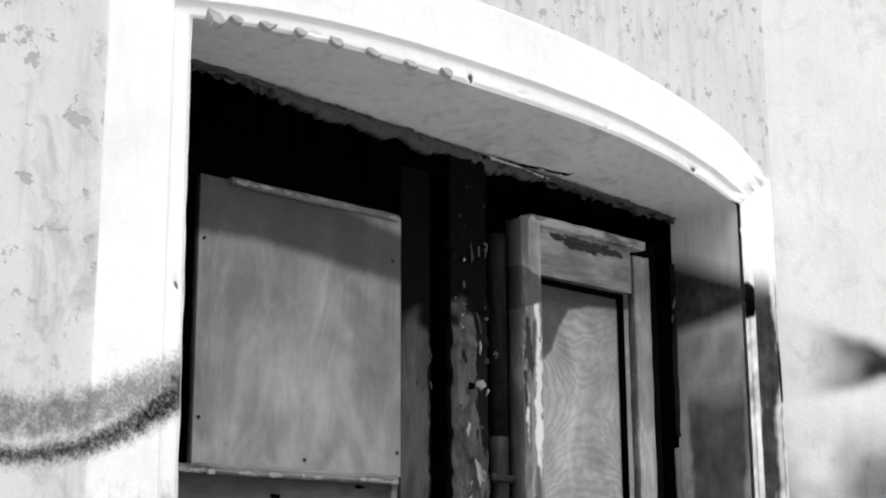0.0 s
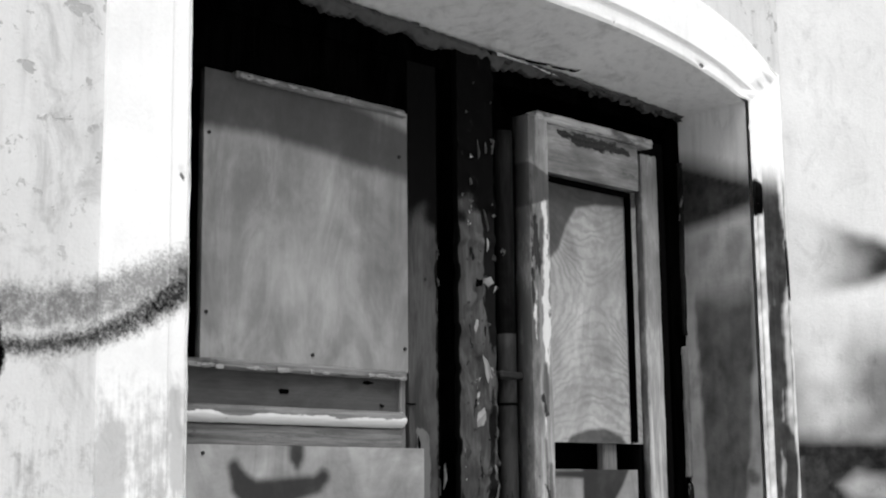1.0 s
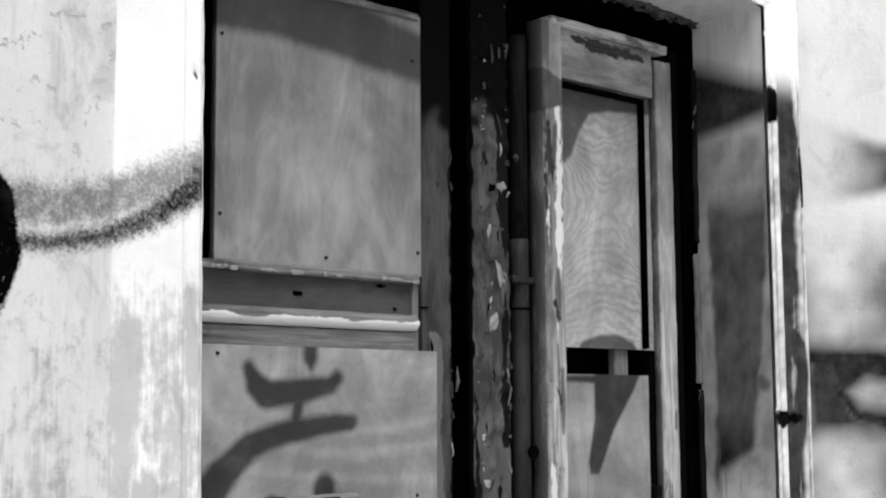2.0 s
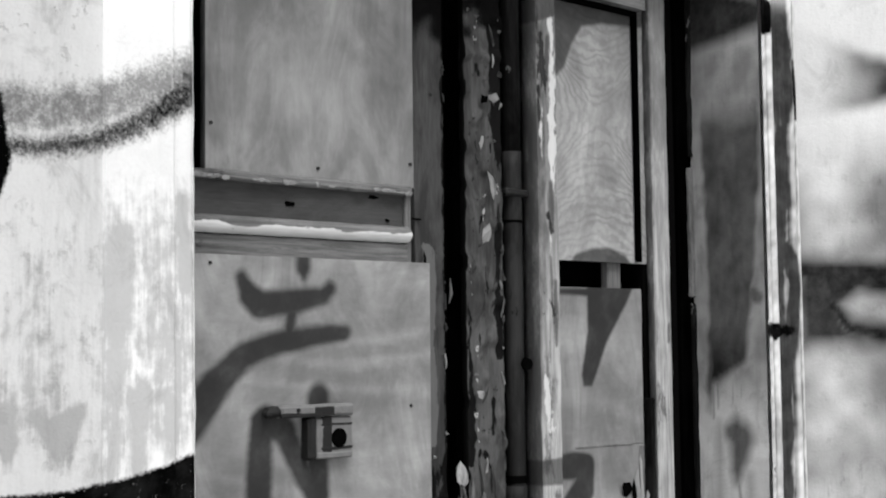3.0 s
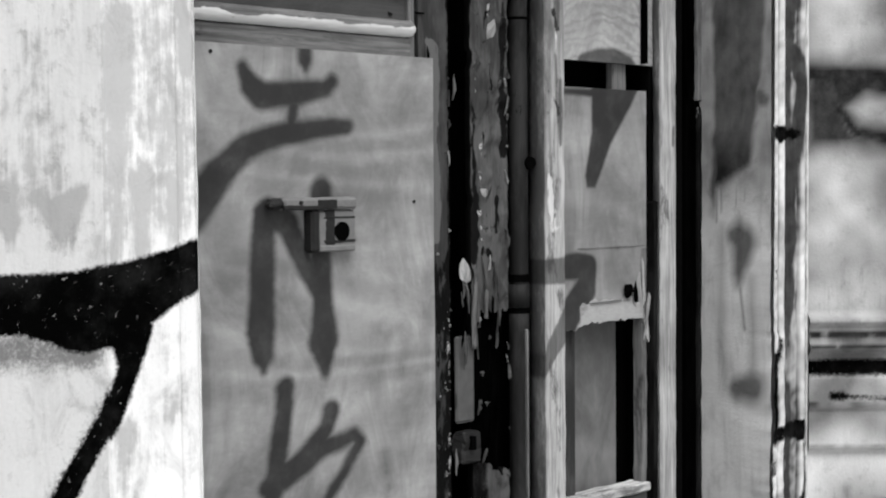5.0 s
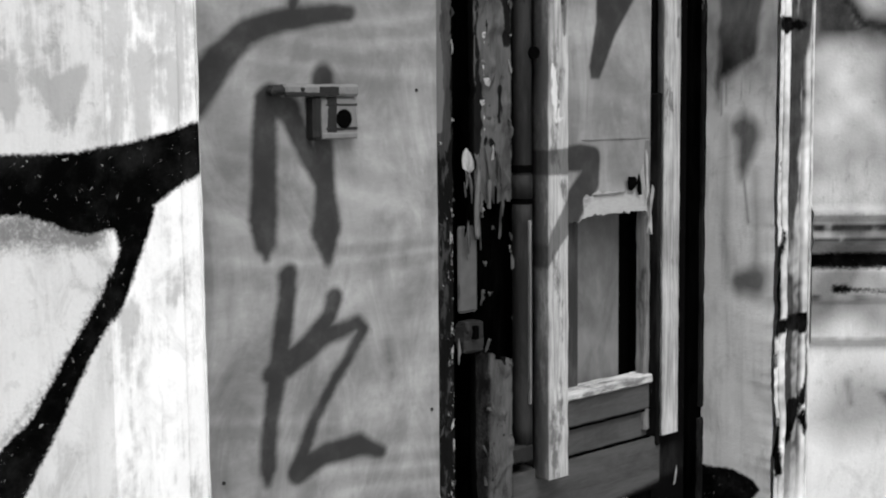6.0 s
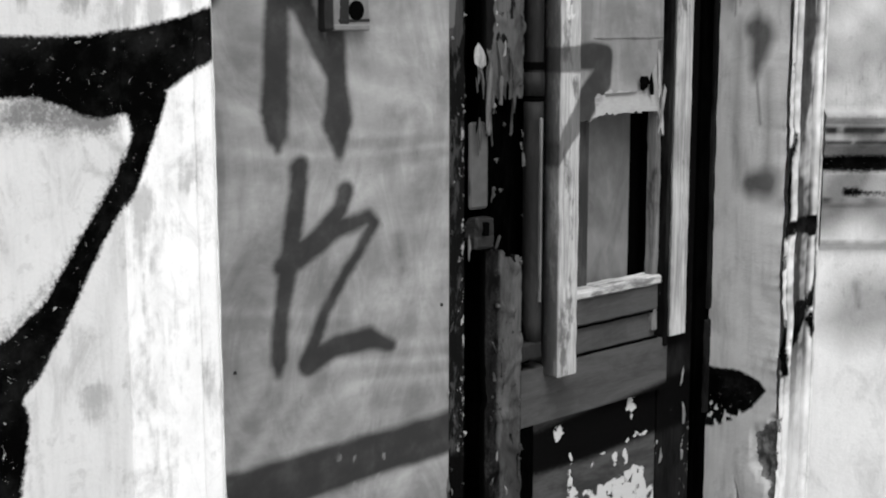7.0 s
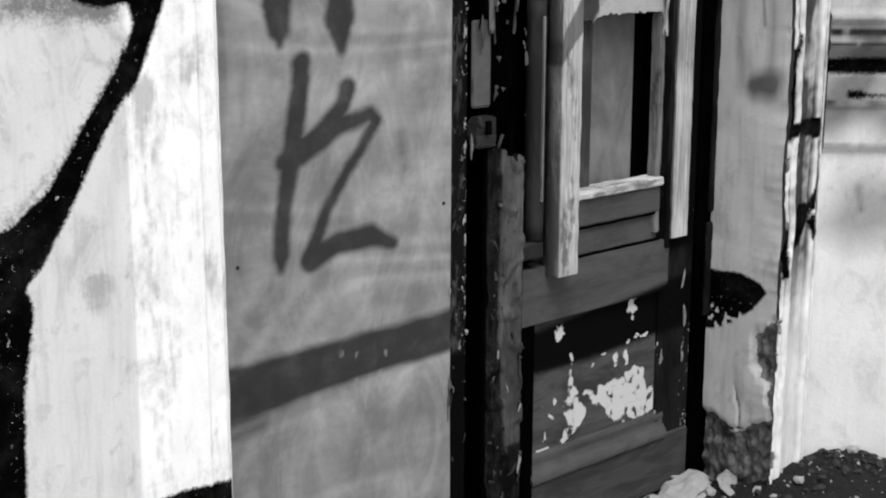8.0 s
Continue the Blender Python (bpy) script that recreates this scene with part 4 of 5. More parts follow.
# near-black sheet added for the unlit space behind the leaves
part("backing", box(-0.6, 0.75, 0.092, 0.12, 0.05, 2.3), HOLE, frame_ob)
part("threshold", box(-0.54, 0.69, -0.02, 0.12, 0.0, 0.09, 0.01, None, 0.004, 20), STONE, frame_ob)

# ---- right leaf ----
right_leaf = thing("door_leaf", "dark peeling door leaf with nailed pale boards and broken plywood", "door", "leaves of the double door", (0.64, 0.02, 0.1))


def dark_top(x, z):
    """Blackens the upper part of the stiles, in uneven runs."""
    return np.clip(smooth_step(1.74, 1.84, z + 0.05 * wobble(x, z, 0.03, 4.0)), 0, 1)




def stile_break(x, top):
    """Ragged ends on both sides of the part that has broken out of the meeting stile."""
    jag = 0.022 * wobble(x, 0 * x, 0.012, 3.0 + top) + 0.010 * wobble(x, 0 * x, 0.004, 5.0)
    return (1.035 - 0.055 * smooth_step(0.10, 0.085, x) + jag) if top else (0.800 - 0.02 * smooth_step(0.10, 0.14, x) + 0.6 * jag)


def stile_face(top):
    def place(x, k):
        e = stile_break(x, top)
        z = e + (2.075 - e) * k if top else 0.10 + (e - 0.10) * k
        side = np.where(x < 0.12, -1.0, 1.0) * smooth_step(0.025, 0.04, np.abs(x - 0.12))
        lift = 0.005 * smooth_step(0.15, 0.5, wobble(x, z, 0.03, 6.0))
        return x + side * (0.0012 * wobble(z, 0 * z, 0.03) + 0.001 * wobble(z, 0 * z, 0.009, 4.0)), -0.018 + 0.0015 * wobble(x, z, 0.02) - 0.003 * (x - 0.118) / 0.04 - lift, z
    return place


STILE_ROT = [[(0.150, 2.0, 0.010), (0.150, 1.72, 0.012), (0.155, 1.60, 0.004)], [(0.15, 1.52, 0.003), (0.147, 1.36, 0.012), (0.152, 1.28, 0.008)], [(0.085, 1.36, 0.003), (0.09, 1.25, 0.007), (0.087, 1.12, 0.009)], [(0.136, 1.21, 0.003), (0.134, 1.16, 0.003)], [(0.10, 1.47, 0.002), (0.112, 1.49, 0.003), (0.108, 1.46, 0.002)], [(0.105, 1.13, 0.005), (0.12, 1.124, 0.004)],
             [(0.095, 1.64, 0.001), (0.112, 1.642, 0.002)], [(0.105, 1.74, 0.004), (0.115, 1.725, 0.006)], [(0.104, 1.642, 0.001), (0.107, 1.585, 0.0015)]]
STILE_BITS = [[(0.09, 1.42, 0.004), (0.091, 1.36, 0.004)], [(0.095, 1.31, 0.008), (0.104, 1.285, 0.008)], [(0.10, 1.26, 0.004), (0.098, 1.13, 0.006)], [(0.105, 1.84, 0.005), (0.107, 1.78, 0.006)], [(0.12, 1.53, 0.005), (0.115, 1.49, 0.006)], [(0.15, 1.55, 0.004), (0.151, 1.525, 0.004)]]
# shade along the stile's upper right edge, put in through the rot layer
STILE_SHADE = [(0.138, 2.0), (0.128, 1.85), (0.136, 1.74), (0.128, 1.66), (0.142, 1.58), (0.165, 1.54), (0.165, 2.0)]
STILE_STRIP = [(0.112, 0.83), (0.16, 0.83), (0.16, 0.30), (0.125, 0.30), (0.108, 0.50)]


def on_stile(top, f):
    def layer(x, k):
        x, y, z = stile_face(top)(x, k)
        return f(x, z)
    return layer


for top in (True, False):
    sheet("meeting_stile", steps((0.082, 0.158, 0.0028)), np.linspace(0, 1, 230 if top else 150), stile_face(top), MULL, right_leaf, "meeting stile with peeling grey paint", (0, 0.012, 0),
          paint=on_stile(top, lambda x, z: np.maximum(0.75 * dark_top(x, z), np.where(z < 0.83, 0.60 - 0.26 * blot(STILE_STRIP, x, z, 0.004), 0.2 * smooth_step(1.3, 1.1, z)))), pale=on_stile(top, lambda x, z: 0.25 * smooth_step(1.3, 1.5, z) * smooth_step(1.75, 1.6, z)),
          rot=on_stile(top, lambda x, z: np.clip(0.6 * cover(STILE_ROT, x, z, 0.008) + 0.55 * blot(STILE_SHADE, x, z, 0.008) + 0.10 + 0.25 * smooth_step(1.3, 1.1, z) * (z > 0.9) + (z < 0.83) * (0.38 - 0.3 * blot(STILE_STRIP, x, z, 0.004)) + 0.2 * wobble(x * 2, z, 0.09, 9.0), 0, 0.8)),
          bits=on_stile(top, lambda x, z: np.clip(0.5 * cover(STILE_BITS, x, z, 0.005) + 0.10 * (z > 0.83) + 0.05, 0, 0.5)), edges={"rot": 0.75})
part("stile_core", box(0.086, 0.150, -0.005, 0.05, 0.1, 2.1, 0.002), BLACK, right_leaf, "black core of the meeting stile")
# black strips fill the gaps beside the meeting stile with their darkness
part("gap_strip", box(0.051, 0.086, 0.03, 0.06, 0.1, 2.1), BLACK, right_leaf, "black gap strip")
part("back_strip", box(0.150, 0.235, 0.03, 0.06, 0.1, 2.1), BLACK, right_leaf, "black strip")
bolt = part("bolt_pipe", rod([(0.205 + 0.0012 * noise.noise(Vector((i, 0, 0))), 0.0, 1.04 + 0.03 * i) for i in range(20)], 0.016, 14), TUBE, right_leaf, "dark vertical bolt tube", True)
part("lower_tube", rod([(0.204 + 0.0015 * noise.noise(Vector((i, 4, 0))), -0.001, 0.635 + 0.03 * i) for i in range(14)], 0.0165, 14), TUBE, bolt, "dark lower bolt tube", True)
for z, h in ((1.494, 0.004), (1.076, 0.012), (1.028, 0.004)):
    part("tube_joint", rod([(0.205, 0.0, z), (0.205, 0.0, z + h)], 0.0172, 14), HOLE, bolt)
part("upper_tube", rod([(0.205, 0.0, 1.61), (0.205, 0.0, 1.95)], 0.0158, 14), DARK, bolt, "black upper bolt tube", True)
part("bolt_collar", rod([(0.204, 0.0, 1.034), (0.204, 0.0, 1.072)], 0.0185, 14), TUBE, bolt, "worn bolt collar", True)
part("tube_knob", rod([(0.212, -0.022, 1.266), (0.214, -0.012, 1.266)], 0.010, 12), HOLE, bolt)
part("tube_bracket", box(0.172, 0.226, -0.020, 0.0, 1.536, 1.548, 0.003, None, 0.002, 8), RUST, bolt)
part("tube_foot", box(0.168, 0.216, -0.016, 0.02, 0.604, 0.634, 0.004, None, 0.003, 6), RUST, bolt)


BOARD_PAINT = [[(0.190, 1.091, 0.018), (0.315, 1.092, 0.024), (0.302, 1.028, 0.024), (0.247, 0.967, 0.016), (0.221, 0.923, 0.007)], [(0.220, 1.86, 0.04), (0.280, 1.86, 0.02)],
               [(0.257, 1.80, 0.005), (0.254, 1.76, 0.006), (0.256, 1.73, 0.003)], [(0.259, 1.56, 0.005), (0.261, 1.52, 0.007), (0.262, 1.48, 0.002)], [(0.267, 1.40, 0.003), (0.266, 1.34, 0.007), (0.267, 1.295, 0.003)], [(0.256, 1.44, 0.002), (0.258, 1.36, 0.003)], [(0.593, 1.33, 0.003), (0.591, 1.30, 0.004)], [(0.575, 1.20, 0.003), (0.576, 1.17, 0.002)]]


BOARD_WHITE = [[(0.266, 1.83, 0.006), (0.266, 1.7, 0.007), (0.264, 1.6, 0.008), (0.266, 1.54, 0.004)], [(0.245, 1.69, 0.004), (0.236, 1.66, 0.005), (0.24, 1.6, 0.004)], [(0.255, 1.48, 0.003), (0.257, 1.44, 0.003)], [(0.27, 1.36, 0.002), (0.268, 1.3, 0.003)], [(0.24, 1.24, 0.006), (0.25, 1.16, 0.008)]]
BOARD_SCAB = [[(0.240, 1.80, 0.010), (0.245, 1.72, 0.012), (0.252, 1.70, 0.006)], [(0.232, 1.88, 0.006), (0.233, 1.66, 0.008)], [(0.252, 1.51, 0.006), (0.258, 1.48, 0.008)], [(0.242, 1.37, 0.004), (0.262, 1.36, 0.006), (0.266, 1.30, 0.003)], [(0.240, 1.40, 0.003), (0.238, 1.34, 0.005)], [(0.577, 1.245, 0.002), (0.576, 1.235, 0.003)], [(0.267, 0.66, 0.002), (0.266, 0.65, 0.002)], [(0.582, 1.31, 0.002), (0.585, 1.30, 0.003)]]
CROSS_SCAB = [[(0.30, 1.962, 0.008), (0.36, 1.956, 0.013), (0.44, 1.958, 0.013), (0.495, 1.954, 0.009)], [(0.50, 1.965, 0.003), (0.505, 1.95, 0.003)]]


def nailed_board(name, x0, x1, y0, z0, z1, label, wood=None, shaded=0.0, scabs=None, thick=0.034):
    return sheet(name, steps((x0, x1, 0.003)), steps((z0, z1, 0.004)), lambda x, z: (x + 0.0012 * wobble(z, 0 * z, 0.05, x0), y0 + 0.0012 * wobble(x, z, 0.03), z + 0.004 * (z > z1 - 0.01) * wobble(x, x, 0.02)), wood or BOARD, right_leaf, label, (0, thick, 0),
                 # cut sides and left edge strip darkened for side-face shade as well as stain
                 edges={"grime": 0.95, "white": 0.0, "scab": 0.28 if shaded else 0.12},
                 paint=lambda x, z: cover(BOARD_PAINT, x, z, 0.008), white=lambda x, z: 0.62 * cover([[(a, b, 1.8 * r) for a, b, r in line] for line in BOARD_WHITE], x, z, 0.010), scab=lambda x, z: 0.62 * cover([[(a, b, 1.25 * r) for a, b, r in line] for line in scabs or BOARD_SCAB], x, z, 0.010),
                 grime=lambda x, z: np.clip(0.1 + 0.55 * smooth_step(1.45, 1.7, z) + 0.5 * smooth_step(x0 + 0.006, x0, x) + shaded * smooth_step(0.021, 0.016, x - x0 + 0.006 * wobble(x, z, 0.05, 2.0)) * smooth_step(1.25, 1.4, z), 0, 1))


nailed_board("board", 0.228, 0.276, -0.036, 0.572, 1.978, "pale raw board with a shaded, grimy edge", None, 0.75)
nailed_board("board", 0.552, 0.599, -0.016, 0.588, 1.965, "pale raw board", None, 0.0, None, 0.014)
nailed_board("cross_board", 0.2775, 0.5255, -0.031, 1.888, 1.972, "pale cross board", BOARD_FLAT, 0.0, CROSS_SCAB)
part("cap_strip", box(0.252, 0.566, -0.037, -0.005, 1.973, 1.990, 0.003, None, 0.0015, 24), BOARD_FLAT, right_leaf, "worn cap strip")
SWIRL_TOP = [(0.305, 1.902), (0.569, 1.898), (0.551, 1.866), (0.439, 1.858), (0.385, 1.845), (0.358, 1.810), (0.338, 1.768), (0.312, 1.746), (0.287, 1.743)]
SWIRL_PAINT = [[(0.37, 1.432, 0.018), (0.41, 1.444, 0.016), (0.45, 1.448, 0.014), (0.485, 1.440, 0.012), (0.50, 1.43, 0.01)]]
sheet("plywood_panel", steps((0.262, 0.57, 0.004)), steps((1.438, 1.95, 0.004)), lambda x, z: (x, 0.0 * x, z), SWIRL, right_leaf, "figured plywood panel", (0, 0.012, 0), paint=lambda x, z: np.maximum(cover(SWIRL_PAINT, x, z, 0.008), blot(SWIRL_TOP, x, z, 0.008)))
TOOTH = [(0.40, 1.40), (0.515, 1.40), (0.494, 1.369), (0.438, 1.30), (0.396, 1.225), (0.375, 1.226), (0.370, 1.245), (0.388, 1.32), (0.388, 1.40)]
FANG = [[(0.32, 1.385, 0.004), (0.39, 1.385, 0.006)], [(0.27, 1.092, 0.016), (0.345, 1.094, 0.022), (0.378, 1.092, 0.020), (0.37, 1.055, 0.024), (0.335, 1.025, 0.024), (0.30, 0.967, 0.016)]]


def torn(x):
    """The broken lower edge of the plywood, with a long splinter at its side."""
    k = 0.987 + 0.009 * smooth_step(0.33, 0.37, x) - 0.045 * smooth_step(0.515, 0.534, x)
    return k + 0.004 * wobble(x, 0 * x, 0.011) + 0.002 * wobble(x, 0 * x, 0.004, 2.0)


def torn_lip(x, k):
    """Bare inner ply above the broken edge."""
    h = (1.393 - torn(x)) * k
    return 1.1 * smooth_step(0.040, 0.030, h + 0.014 * wobble(x, h, 0.02, 4.0) - 0.05 * smooth_step(0.50, 0.52, x)) * smooth_step(0.335, 0.37, x)


sheet("plywood_sheet", steps((0.262, 0.535, 0.0025)), steps((0, 1, 0.01)), lambda x, k: (x, 0.001 * wobble(x, k, 0.2) - 0.006 * smooth_step(0.2, 0.0, k), torn(x) + (1.393 - torn(x)) * k), PLY, right_leaf, "broken pale plywood sheet", (0, 0.009, 0),
      paint=lambda x, k: np.maximum(cover(FANG, x, torn(x) + (1.393 - torn(x)) * k, 0.008), 0.9 * blot(TOOTH, x, torn(x) + (1.393 - torn(x)) * k, 0.007)), chip=torn_lip)
part("slot_bar", box(0.46, 0.495, 0.012, 0.03, 1.38, 1.45), GREYWOOD, right_leaf)
# near-black sheet in place of the shade inside the broken panel
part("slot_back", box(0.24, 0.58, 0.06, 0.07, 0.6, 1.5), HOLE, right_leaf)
part("inner_panel", box(0.30, 0.50, 0.040, 0.055, 0.66, 1.1), INNER, right_leaf, "grey inner panel")
part("inner_strip", box(0.29, 0.362, 0.016, 0.036, 0.66, 1.1), STILE, right_leaf, "grey inner strip")
for z, x0, x1 in ((1.122, 0.35, 0.526), (1.030, 0.375, 0.46)):
    part("sheet_crack", box(x0, x1, -0.0018 if z > 1.1 else -0.0075, 0.002, z, z + 0.0010, 0.0003, None, 0.0016, 40), GREYWOOD_FLAT, right_leaf)
part("inner_bead", box(0.520, 0.533, -0.004, 0.02, 0.60, 1.12, 0.003, None, 0.002, 30), GREYWOOD, right_leaf)
part("inner_bead", box(0.545, 0.556, -0.012, 0.02, 0.57, 1.2, 0.003, None, 0.002, 30), DARK, right_leaf)
part("side_slip", box(0.201, 0.205, -0.022, -0.005, 0.70, 1.0, 0.0015), GREYWOOD, right_leaf, "pale thin slip")
part("ledge", box(0.26, 0.532, -0.014, 0.03, 0.688, 0.703, 0.003, None, 0.0011, 60), WORN, right_leaf, "white worn ledge")
part("ledge_face", box(0.26, 0.532, -0.006, 0.03, 0.640, 0.688, 0.003, None, 0.001, 24), STILE_FLAT, right_leaf)
part("sub_strip", box(0.24, 0.54, 0.006, 0.03, 0.585, 0.636, 0.003, None, 0.002, 24), STILE_FLAT, right_leaf)
# near-black slips drawn as the shadow lines between ledge face, strip and rail
for z in (0.636, 0.585):
    part("rail_joint_shade", box(0.24, 0.54, -0.002, 0.01, z - 0.001, z + 0.004, 0.0005, None, 0.001, 30), HOLE, right_leaf)
LOW_PAINT = [[(0.15, 0.43, 0.035), (0.36, 0.44, 0.045), (0.56, 0.455, 0.05), (0.7, 0.46, 0.05)]]
low_paint = lambda x, z: cover(LOW_PAINT, x, z, 0.02)
CHIP_BLOTS = [
    [(0.352, 0.335), (0.40, 0.345), (0.454, 0.345), (0.49, 0.362), (0.515, 0.35), (0.53, 0.305), (0.558, 0.305), (0.56, 0.262), (0.52, 0.25), (0.47, 0.258), (0.43, 0.262), (0.41, 0.285), (0.385, 0.30)],
    [(0.315, 0.385), (0.33, 0.36), (0.345, 0.325), (0.37, 0.31), (0.35, 0.28), (0.325, 0.262), (0.30, 0.25), (0.29, 0.262), (0.305, 0.29), (0.295, 0.31), (0.312, 0.34), (0.305, 0.37)],
    [(0.262, 0.475), (0.29, 0.468), (0.298, 0.452), (0.278, 0.435), (0.266, 0.435)],
    [(0.468, 0.49), (0.482, 0.49), (0.498, 0.462), (0.48, 0.445), (0.462, 0.462)],
    [(0.226, 0.25), (0.245, 0.272), (0.262, 0.255), (0.25, 0.225), (0.226, 0.215)],
]
CHIP_SPOTS = [[(0.372, 0.388, 0.006), (0.374, 0.376, 0.007)], [(0.395, 0.396, 0.005), (0.41, 0.394, 0.005)], [(0.435, 0.384, 0.008), (0.44, 0.370, 0.008)], [(0.462, 0.388, 0.005), (0.466, 0.366, 0.007)], [(0.27, 0.345, 0.004), (0.275, 0.335, 0.005)], [(0.26, 0.315, 0.005), (0.268, 0.305, 0.006)], [(0.25, 0.285, 0.004), (0.252, 0.275, 0.005)], [(0.318, 0.415, 0.004), (0.32, 0.40, 0.006)], [(0.47, 0.408, 0.003), (0.52, 0.41, 0.003)], [(0.555, 0.36, 0.003), (0.557, 0.31, 0.005)], [(0.49, 0.418, 0.005), (0.50, 0.412, 0.004)]]


def panel_chips(x, z):
    x, z = x + 0.006 * wobble(x, z, 0.02, 1.0), z + 0.006 * wobble(x, z, 0.016, 2.0)
    return np.maximum(functools.reduce(np.maximum, [blot(b, x, z, 0.009) for b in CHIP_BLOTS]), cover(CHIP_SPOTS, x, z, 0.004))


sheet("lock_rail", steps((0.175, 0.56, 0.005)), steps((0.49, 0.586, 0.005)), lambda x, z: (x, -0.006 + 0 * x, z), STILE_FLAT, right_leaf, "dark grey rail", (0, 0.04, 0), paint=low_paint)
sheet("lower_panel", steps((0.21, 0.57, 0.0025)), steps((0.235, 0.492, 0.0025)), lambda x, z: (x, 0.008 + 0 * x, z), PANEL, right_leaf, "grey panel with white flaking patches", (0, 0.02, 0), paint=low_paint,
      chip=lambda x, z: 1.95 * panel_chips(x, z) * np.clip(0.88 + 0.55 * wobble(x, z, 0.014, 8.0), 0.3, 1.1))
sheet("stile", steps((0.548, 0.645, 0.005)), steps((0.10, 2.0, 0.006)), lambda x, z: (x, 0.004 + 0 * x, z), DARK, right_leaf, "black stile", (0, 0.05, 0), paint=lambda x, z: np.maximum(smooth_step(0.52, 0.60, z), low_paint(x, z)), bits=lambda x, z: 0.42 * smooth_step(0.6, 0.5, z) * (smooth_step(0.612, 0.622, x) + smooth_step(0.562, 0.552, x)))
part("stile", box(0.152, 0.212, -0.004, 0.05, 0.10, 0.58, 0.004), BLACK, right_leaf)
sheet("panel_moulding", steps((0.205, 0.572, 0.006)), np.linspace(0, 1, 9), lambda x, k: (x, -0.008 + 0.016 * k - 0.003 * np.sin(9.0 * k) + 0.0012 * wobble(x, k * 0.05, 0.02), 0.204 + 0.05 * k), STILE_FLAT, right_leaf, "worn grey panel moulding", (0, 0.02, 0))
part("bottom_rail", box(0.175, 0.645, -0.002, 0.045, 0.095, 0.206, 0.003), DARK_FLAT, right_leaf)

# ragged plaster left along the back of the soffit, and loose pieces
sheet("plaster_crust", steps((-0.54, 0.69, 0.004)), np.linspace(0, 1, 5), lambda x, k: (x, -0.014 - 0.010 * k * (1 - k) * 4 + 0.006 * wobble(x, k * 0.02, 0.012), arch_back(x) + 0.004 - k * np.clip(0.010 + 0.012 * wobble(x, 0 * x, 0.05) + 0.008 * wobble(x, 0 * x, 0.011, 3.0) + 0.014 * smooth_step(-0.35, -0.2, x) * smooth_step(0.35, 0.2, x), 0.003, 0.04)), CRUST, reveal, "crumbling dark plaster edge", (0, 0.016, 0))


def shard(name, at, size, material, parent, seed, label="", lean=(0, 0, 0), flat=0.15):
    """An irregular flat chip of paint or plaster, curled a little."""
    rnd = random.Random(seed)
    bm = bmesh.new()
    n = 9
    ring = [(k * math.cos(6.2832 * i / n), k * math.sin(6.2832 * i / n)) for i, k in enumerate([rnd.uniform(0.55, 1.1) for _ in range(n)])]
    front = [bm.verts.new((size[0] * a, -0.004 * (a * a) * rnd.uniform(0.4, 1.6), size[1] * b)) for a, b in ring]
    rear = [bm.verts.new((v.co.x, v.co.y + max(0.001, flat * min(size)), v.co.z)) for v in front]
    bm.faces.new(front)
    bm.faces.new(rear[::-1])
    for i in range(n):
        bm.faces.new((front[(i + 1) % n], front[i], rear[i], rear[(i + 1) % n]))
    bmesh.ops.transform(bm, matrix=pose(*at, *lean), verts=bm.verts[:])
    bmesh.ops.recalc_face_normals(bm, faces=bm.faces[:])
    return part(name, bm, material, parent, label)


for i in range(90):
    rnd = random.Random(1500 + i)
    x = -0.52 + 1.19 * rnd.random()
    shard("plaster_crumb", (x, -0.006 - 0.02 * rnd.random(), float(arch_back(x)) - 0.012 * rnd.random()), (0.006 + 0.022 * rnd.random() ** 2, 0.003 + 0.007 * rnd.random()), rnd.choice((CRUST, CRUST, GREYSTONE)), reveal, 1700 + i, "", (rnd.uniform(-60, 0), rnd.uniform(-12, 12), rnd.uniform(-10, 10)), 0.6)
for i, (x, y, w, h, dark) in enumerate(((0.165, -0.008, 0.042, 0.015, True), (0.22, -0.016, 0.034, 0.010, True), (0.275, -0.022, 0.034, 0.007, True), (0.325, -0.029, 0.034, 0.006, True), (0.35, -0.034, 0.014, 0.010, True), (0.275, -0.001, 0.055, 0.014, False), (0.235, 0.003, 0.035, 0.008, False))):
    shard("plaster_crack" if dark else "plaster_flake", (x, y, soffit_z(x, y) - (0.0015 if dark else 0.004)), (w, h), HOLE if dark else SOFFIT, reveal, 71 + 2 * i, "", (-84, 0, -8), 0.1)
for i, (x, w) in enumerate(((0.205, 0.05), (0.30, 0.045), (0.26, 0.03), (0.43, 0.03), (0.12, 0.02), (-0.1, 0.02), (-0.25, 0.025))):
    shard("plaster_chip", (x, -0.022 + 0.006 * (i % 3), arch_back(x) - 0.004), (w, 0.010), SOFFIT if i < 3 else CRUST, reveal, 20 + i, "", (-82, 0, 4))
for i in range(8):
    x = LEFT + 0.03 + 0.42 * (i / 7) ** 1.3
    shard("plaster_chip", (x, FACE - 0.001, arch_in(x) + 0.004 + 0.004 * noise.noise(Vector((i * 3.1, 0, 0)))), (0.014 + 0.012 * abs(noise.noise(Vector((i, 9, 0)))), 0.009 if i else 0.016), LUMP, architrave, 60 + i, "", (-30, 0, 0), 0.8)

